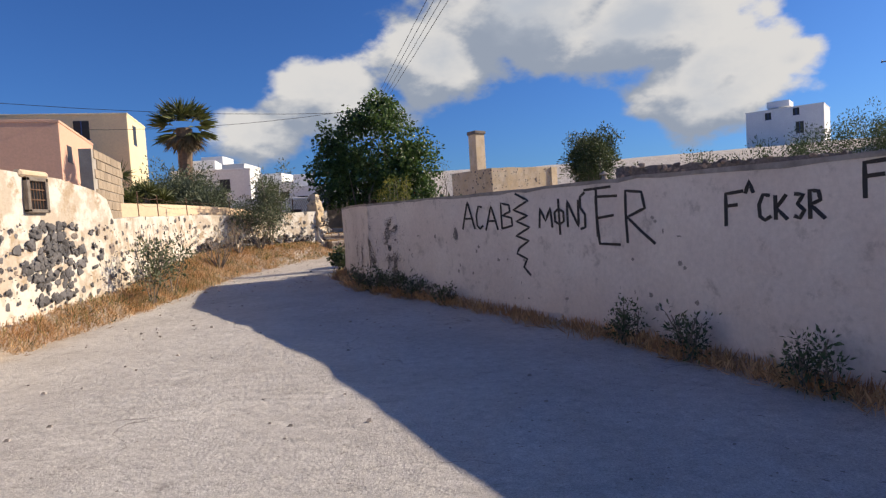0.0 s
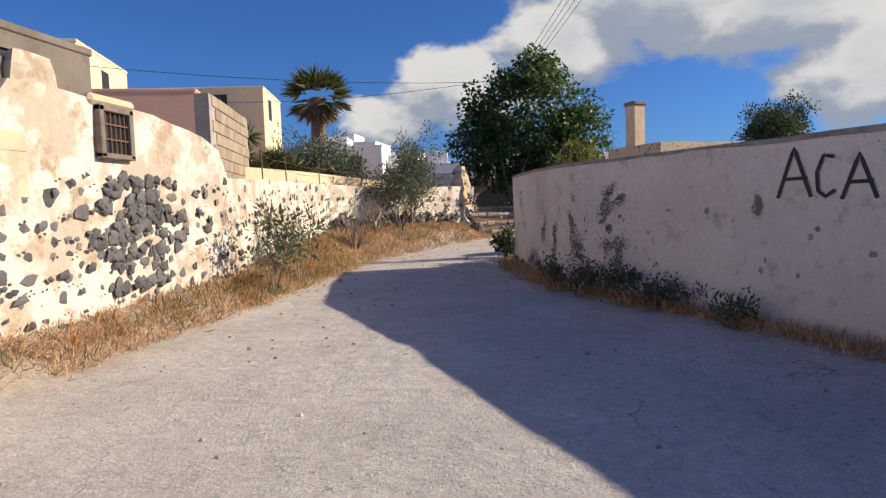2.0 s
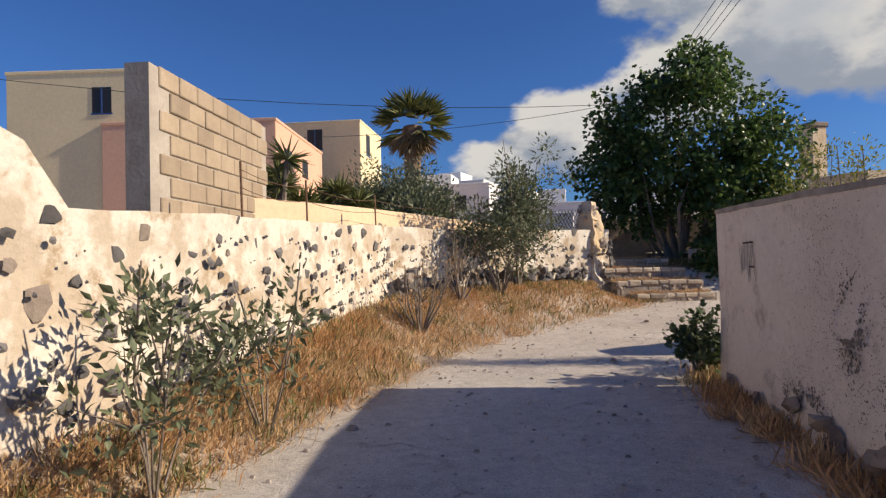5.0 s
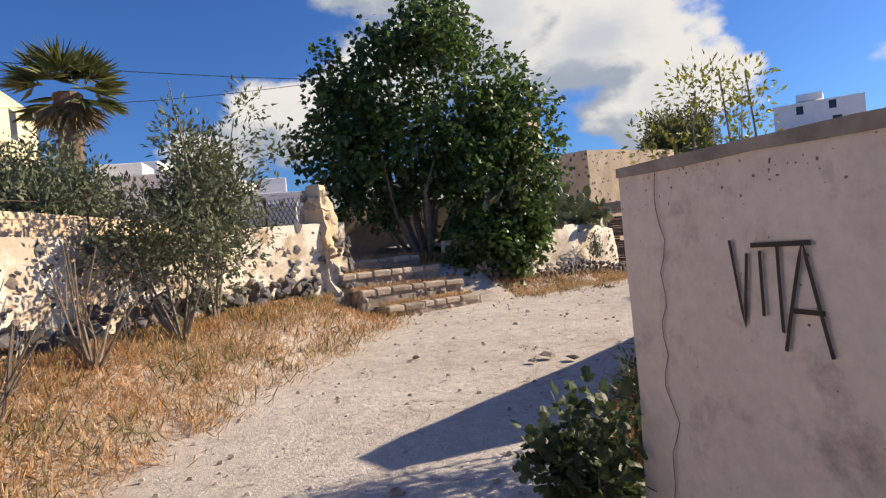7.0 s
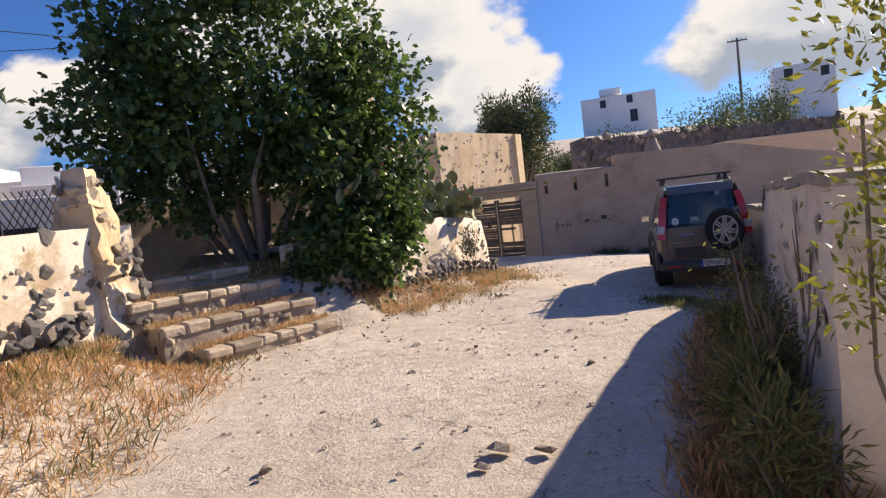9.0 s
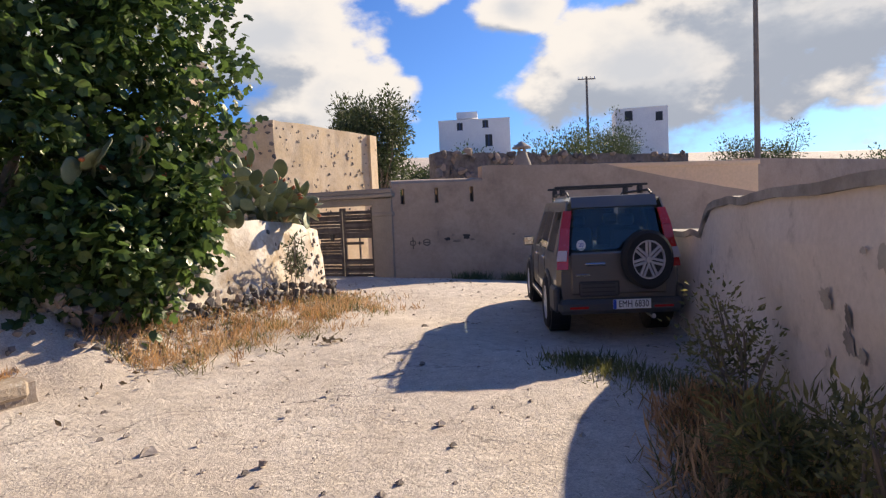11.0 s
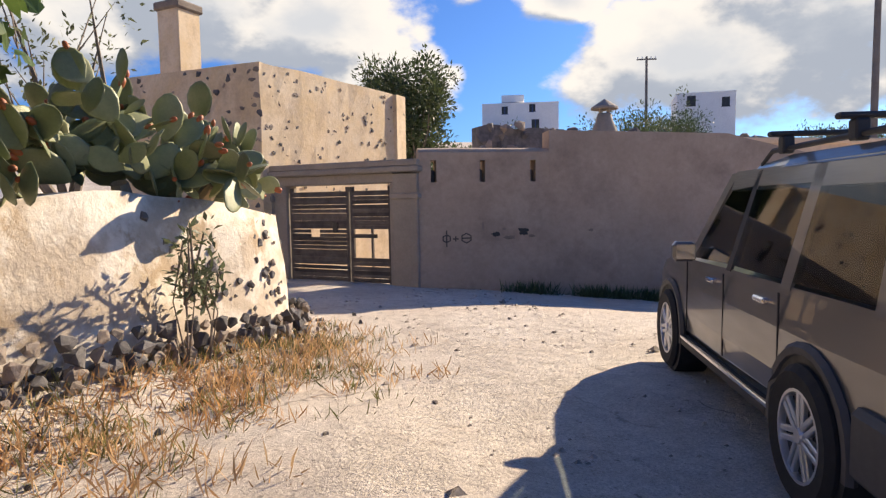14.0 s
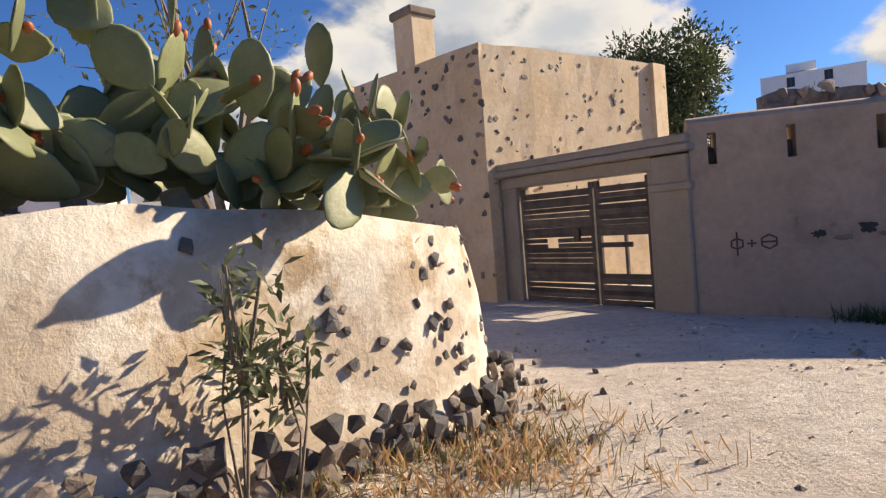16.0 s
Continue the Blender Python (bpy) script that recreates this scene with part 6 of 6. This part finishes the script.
for s in (-1, 1):
    part("bumper_end", boxed(s * 0.86 - 0.06, s * 0.86 + 0.03, -0.85, -0.42, 0.32, 0.62, bevel=0.03), "car_bumper", car)
    part("reflector", boxed(s * 0.58 - 0.13, s * 0.58 + 0.13, -0.94, -0.925, 0.37, 0.395), "red_lens", car)
part("exhaust", tube(bmesh.new(), [(0.45, -0.9, 0.26), (0.45, -0.6, 0.26)], 0.03, 10), "chrome", car)
sticker = part("sticker", tube(bmesh.new(), [(-0.50, -0.77, 1.10), (-0.50, -0.762, 1.10)], 0.065, 20), "plate_white", car, "round white sticker with 20 on it")


def words(text, size, mat, parent, m, name="lettering"):
    cu = bpy.data.curves.new("lettering", "FONT")
    cu.body, cu.size, cu.extrude, cu.align_x, cu.align_y = text, size, 0.0008, "CENTER", "CENTER"
    tmp = bpy.data.objects.new("lettering", cu)
    me = bpy.data.meshes.new_from_object(tmp)
    bpy.data.objects.remove(tmp)
    me.materials.clear()
    me.materials.append(M[mat])
    ob = new(name, me)
    ob.parent = parent
    ob.matrix_local = m
    return ob


words("20", 0.07, "plate_blue", sticker, pose(-0.50, -0.774, 1.105, 78, 0, 0))
plate = part("number_plate", boxed(-0.12, 0.40, -0.955, -0.94, 0.36, 0.472, bevel=0.004), "plate_white", car, "white number plate with blue strip")
part("blue_strip", boxed(-0.12, -0.075, -0.957, -0.954, 0.362, 0.47), "plate_blue", plate)
words("EMH 6830", 0.112, "ink", plate, pose(0.16, -0.958, 0.416, 90, 0, 0) @ Matrix.Diagonal((0.86, 1, 1, 1)))
# inside: seats and dash, floor
part("cabin_floor", boxed(-0.8, 0.8, -0.65, 2.2, 0.9, 0.97), "seat_cloth", car)
for x in (-0.38, 0.38):
    for y in (0.1, 1.05):
        part("seat", boxed(x - 0.24, x + 0.24, y, y + 0.14, 0.95, 1.28, bevel=0.05), "seat_cloth", car)
        part("headrest", boxed(x - 0.13, x + 0.13, y, y + 0.1, 1.29, 1.45, bevel=0.04), "seat_cloth", car)
slab("windscreen", [(0.74, 2.18, 1.0), (-0.74, 2.18, 1.0), (-0.58, 1.62, 1.53), (0.58, 1.62, 1.53)], 0.012, "tint", car)
# roof bars
for y in (0.1, 0.9):
    bar = part("roof_bar", boxed(-0.72, 0.72, y - 0.03, y + 0.03, 1.80, 1.83, bevel=0.01), "car_trim", car)
    for s in (-1, 1):
        part("foot", boxed(s * 0.6 - 0.04, s * 0.6 + 0.04, y - 0.04, y + 0.04, 1.70, 1.80, bevel=0.01), "car_trim", bar)

# ---- village and distance ----
def house(name, label, x, y, z, w, d, h, rot, mat, wins=(), extra=(), shut="dark"):
    """A flat-roofed house; wins: (face, across, up, width, height); extra: added blocks (x0, x1, y0, y1, z0, z1)."""
    hs = tagged(empty(name, x, y, z, rot), label, "house")
    part("wall", boxed(-w / 2, w / 2, -d / 2, d / 2, -3, h, bevel=0.03), mat, hs)
    part("parapet", boxed(-w / 2 - 0.04, w / 2 + 0.04, -d / 2 - 0.04, d / 2 + 0.04, h - 0.12, h + 0.03, bevel=0.02), mat, hs)
    for e in extra:
        part("upper_block", boxed(*e, bevel=0.03), mat, hs)
    for face, a, u, ww, hh in wins:
        if face == "f":
            wn = part("window", boxed(a - ww / 2, a + ww / 2, -d / 2 - 0.02, -d / 2 + 0.1, u, u + hh), "dark", hs)
            part("frame", boxed(a - ww / 2 - 0.06, a + ww / 2 + 0.06, -d / 2 - 0.04, -d / 2 - 0.005, u - 0.06, u), shut, wn)
            part("frame", boxed(a - 0.03, a + 0.03, -d / 2 - 0.045, -d / 2 - 0.02, u, u + hh), shut, wn)
        else:
            wn = part("window", boxed(w / 2 - 0.1, w / 2 + 0.02, a - ww / 2, a + ww / 2, u, u + hh), "dark", hs)
            part("frame", boxed(w / 2 + 0.005, w / 2 + 0.04, a - ww / 2 - 0.06, a + ww / 2 + 0.06, u - 0.06, u), shut, wn)
    return hs


house("salmon_house", "salmon pink flat-roofed house with a terrace", -25.5, 35.5, 3.5, 8, 9, 4.6, 20, "pink", [("f", -2, 1.2, 0.9, 1.5), ("s", -2.5, 2.6, 1.1, 0.9), ("s", 0.5, 2.6, 1.1, 0.9)])
house("cream_house", "cream flat-roofed house with blue shutters", -30, 33, 4, 7, 7, 6.6, 20, "cream", [("f", 1, 4.6, 0.9, 1.2), ("s", 0, 4.6, 1.0, 1.2)], shut="blue")
house("cream_house", "cream upper house with a dark terrace roof", -27, 46, 5, 8, 6, 5.6, 15, "cream", [("f", 1, 3.8, 1, 1.3), ("s", -1, 3.6, 1, 1.4)], [(-6.5, -4.2, -3, 2.5, 0, 4.6)], shut="blue")
for x, y, z, w, d, h, r in ((-19, 52, 2.5, 6, 6, 4.2, 10), (-14, 55, 2.0, 5, 6, 3.6, -8), (-10.5, 50, 1.5, 4, 5, 3.4, 14), (-8.2, 58, 1.5, 4, 5, 4.0, 5), (-21, 60, 3, 5, 5, 5.0, 0), (-5.5, 62, 2, 4, 5, 4.2, 10)):
    house("white_house", "whitewashed cubic village house", x, y, z, w, d, h, r, "white", [("f", -1, h - 1.8, 0.8, 1.0), ("f", 1, h - 1.8, 0.8, 1.0), ("s", 0, h - 1.9, 0.8, 1.0)], [(-w / 2 + 0.4, 0, -1, 2, h - 0.1, h + 1.0)])
house("white_outbuilding", "low whitewashed outbuilding beyond the rubble wall", -9.4, 33.5, 0.9, 4.2, 3, 2.3, 15, "white", [("f", 1.2, 1.0, 0.6, 0.7)])
house("hill_house", "cream two-storey hillside house with small windows", 52.0, 92.0, 10.2, 10, 7, 4.6, -38, "white", [("f", -2, 3.2, 0.8, 1.0), ("f", 1.6, 3.4, 0.8, 1.0), ("f", 2, 0.8, 1, 1.6)], [(-2.5, 0.5, -1.5, 2, 5.1, 6.0)], shut="blue")
house("hill_house", "pale lilac cubic house on the hill", 61, 70, 8.4, 6.0, 6, 5.0, -45, "white", [("f", -1.5, 3.6, 0.9, 1.1), ("f", 2, 3.4, 0.8, 1.0)])
house("yard_house", "low flat-roofed rendered outbuilding behind the yard wall", 15.5, 34.0, 0.0, 6, 4, 3.1, -20, "peach")
part("wall_terrace", strip_wall(bmesh.new(), [(12.0, 42.0), (18, 41.5), (26.5, 39.8), (27.5, 42)], lambda x, y: 0, lambda x, y: 4.4 + 0.2 * noise.noise(Vector((x, y, 0))), 0.6, -1, wobble=0.15), "lava")
tagged(bpy.data.objects["wall_terrace"], "dark dry-stone terrace wall on the slope", "wall", kind="structure")
part("wall_field", strip_wall(bmesh.new(), [(20, 33.0), (30, 32.0), (48, 27)], lambda x, y: -0.5, lambda x, y: 3.4, 0.4, -1, wobble=0.06), "gatewall")
tagged(bpy.data.objects["wall_field"], "long rendered field wall", "wall", kind="structure")
for k in range(160):
    u = rs.random()
    x = 12.0 + 14.5 * u
    y = interp(x, [12, 18, 26.5], [42, 41.5, 39.8]) - 0.05
    put_stone(bpy.data.objects["wall_terrace"], (x, y, rs.uniform(2.4, 4.45)), (1, -0.1), rs.uniform(0.3, 0.6), 0.5, LAVA if rs.random() < 0.7 else BROWN)


def pole(x, y, z0, z1, r, label, arm=True, lamp=False):
    po = tagged(empty("utility_pole", x, y, z0), label, "pole")
    part("shaft", tube(bmesh.new(), [(0, 0, -2), (0, 0, z1 - z0)], [r, r * 0.65], 10), "concretepole", po)
    if arm:
        part("crossarm", boxed(-1.0, 1.0, -0.06, 0.06, z1 - z0 - 0.35, z1 - z0 - 0.22, m=pose(0, 0, 0, 0, 0, -35)), "concretepole", po)
        for s in (-0.9, -0.45, 0.45, 0.9):
            part("insulator", tube(bmesh.new(), [(s * 0.82, -s * 0.57, z1 - z0 - 0.22), (s * 0.82, -s * 0.57, z1 - z0)], 0.05, 6), "white", po)
    if lamp:
        part("lamp_arm", tube(bmesh.new(), [(0, 0, z1 - z0 - 1.6), (0.3, 0, z1 - z0 - 1.3), (1.1, 0, z1 - z0 - 1.2)], 0.04, 6), "white", po)
        part("lamp_head", boxed(0.9, 1.5, -0.12, 0.12, z1 - z0 - 1.25, z1 - z0 - 1.12, bevel=0.03), "white", po)


pole(50.8, 69.0, 8.0, 16.6, 0.18, "wooden utility pole on the hilltop")
pole(29.2, 37.5, 1.5, 14.0, 0.17, "tall leaning grey utility pole", arm=False)
pole(-4.0, 44.0, 1.0, 10.6, 0.16, "wooden utility pole behind the fig tree", arm=True, lamp=True)
wires = tagged(empty("overhead_wires", 0, 0, 0), "thin black overhead power lines", "wires")
for k in range(4):
    o = 0.28 * k
    part("wire", tube(bmesh.new(), [(-4.4 + o, 44.0, 10.5), (0.4 + o, 20, 9.6 + 0.0), (8 + o, -8, 11.5)], 0.012, 4), "ink", wires)
for a, b, sag in (((-4, 44, 10.0), (-30, 40, 9.5), 0.8), ((-4, 44, 9.6), (-34, 22, 9.8), 1.0)):
    a, b = Vector(a), Vector(b)
    part("wire", tube(bmesh.new(), [a.lerp(b, k / 10) - Vector((0, 0, 4 * sag * (k / 10) * (1 - k / 10))) for k in range(11)], 0.014, 4), "ink", wires)
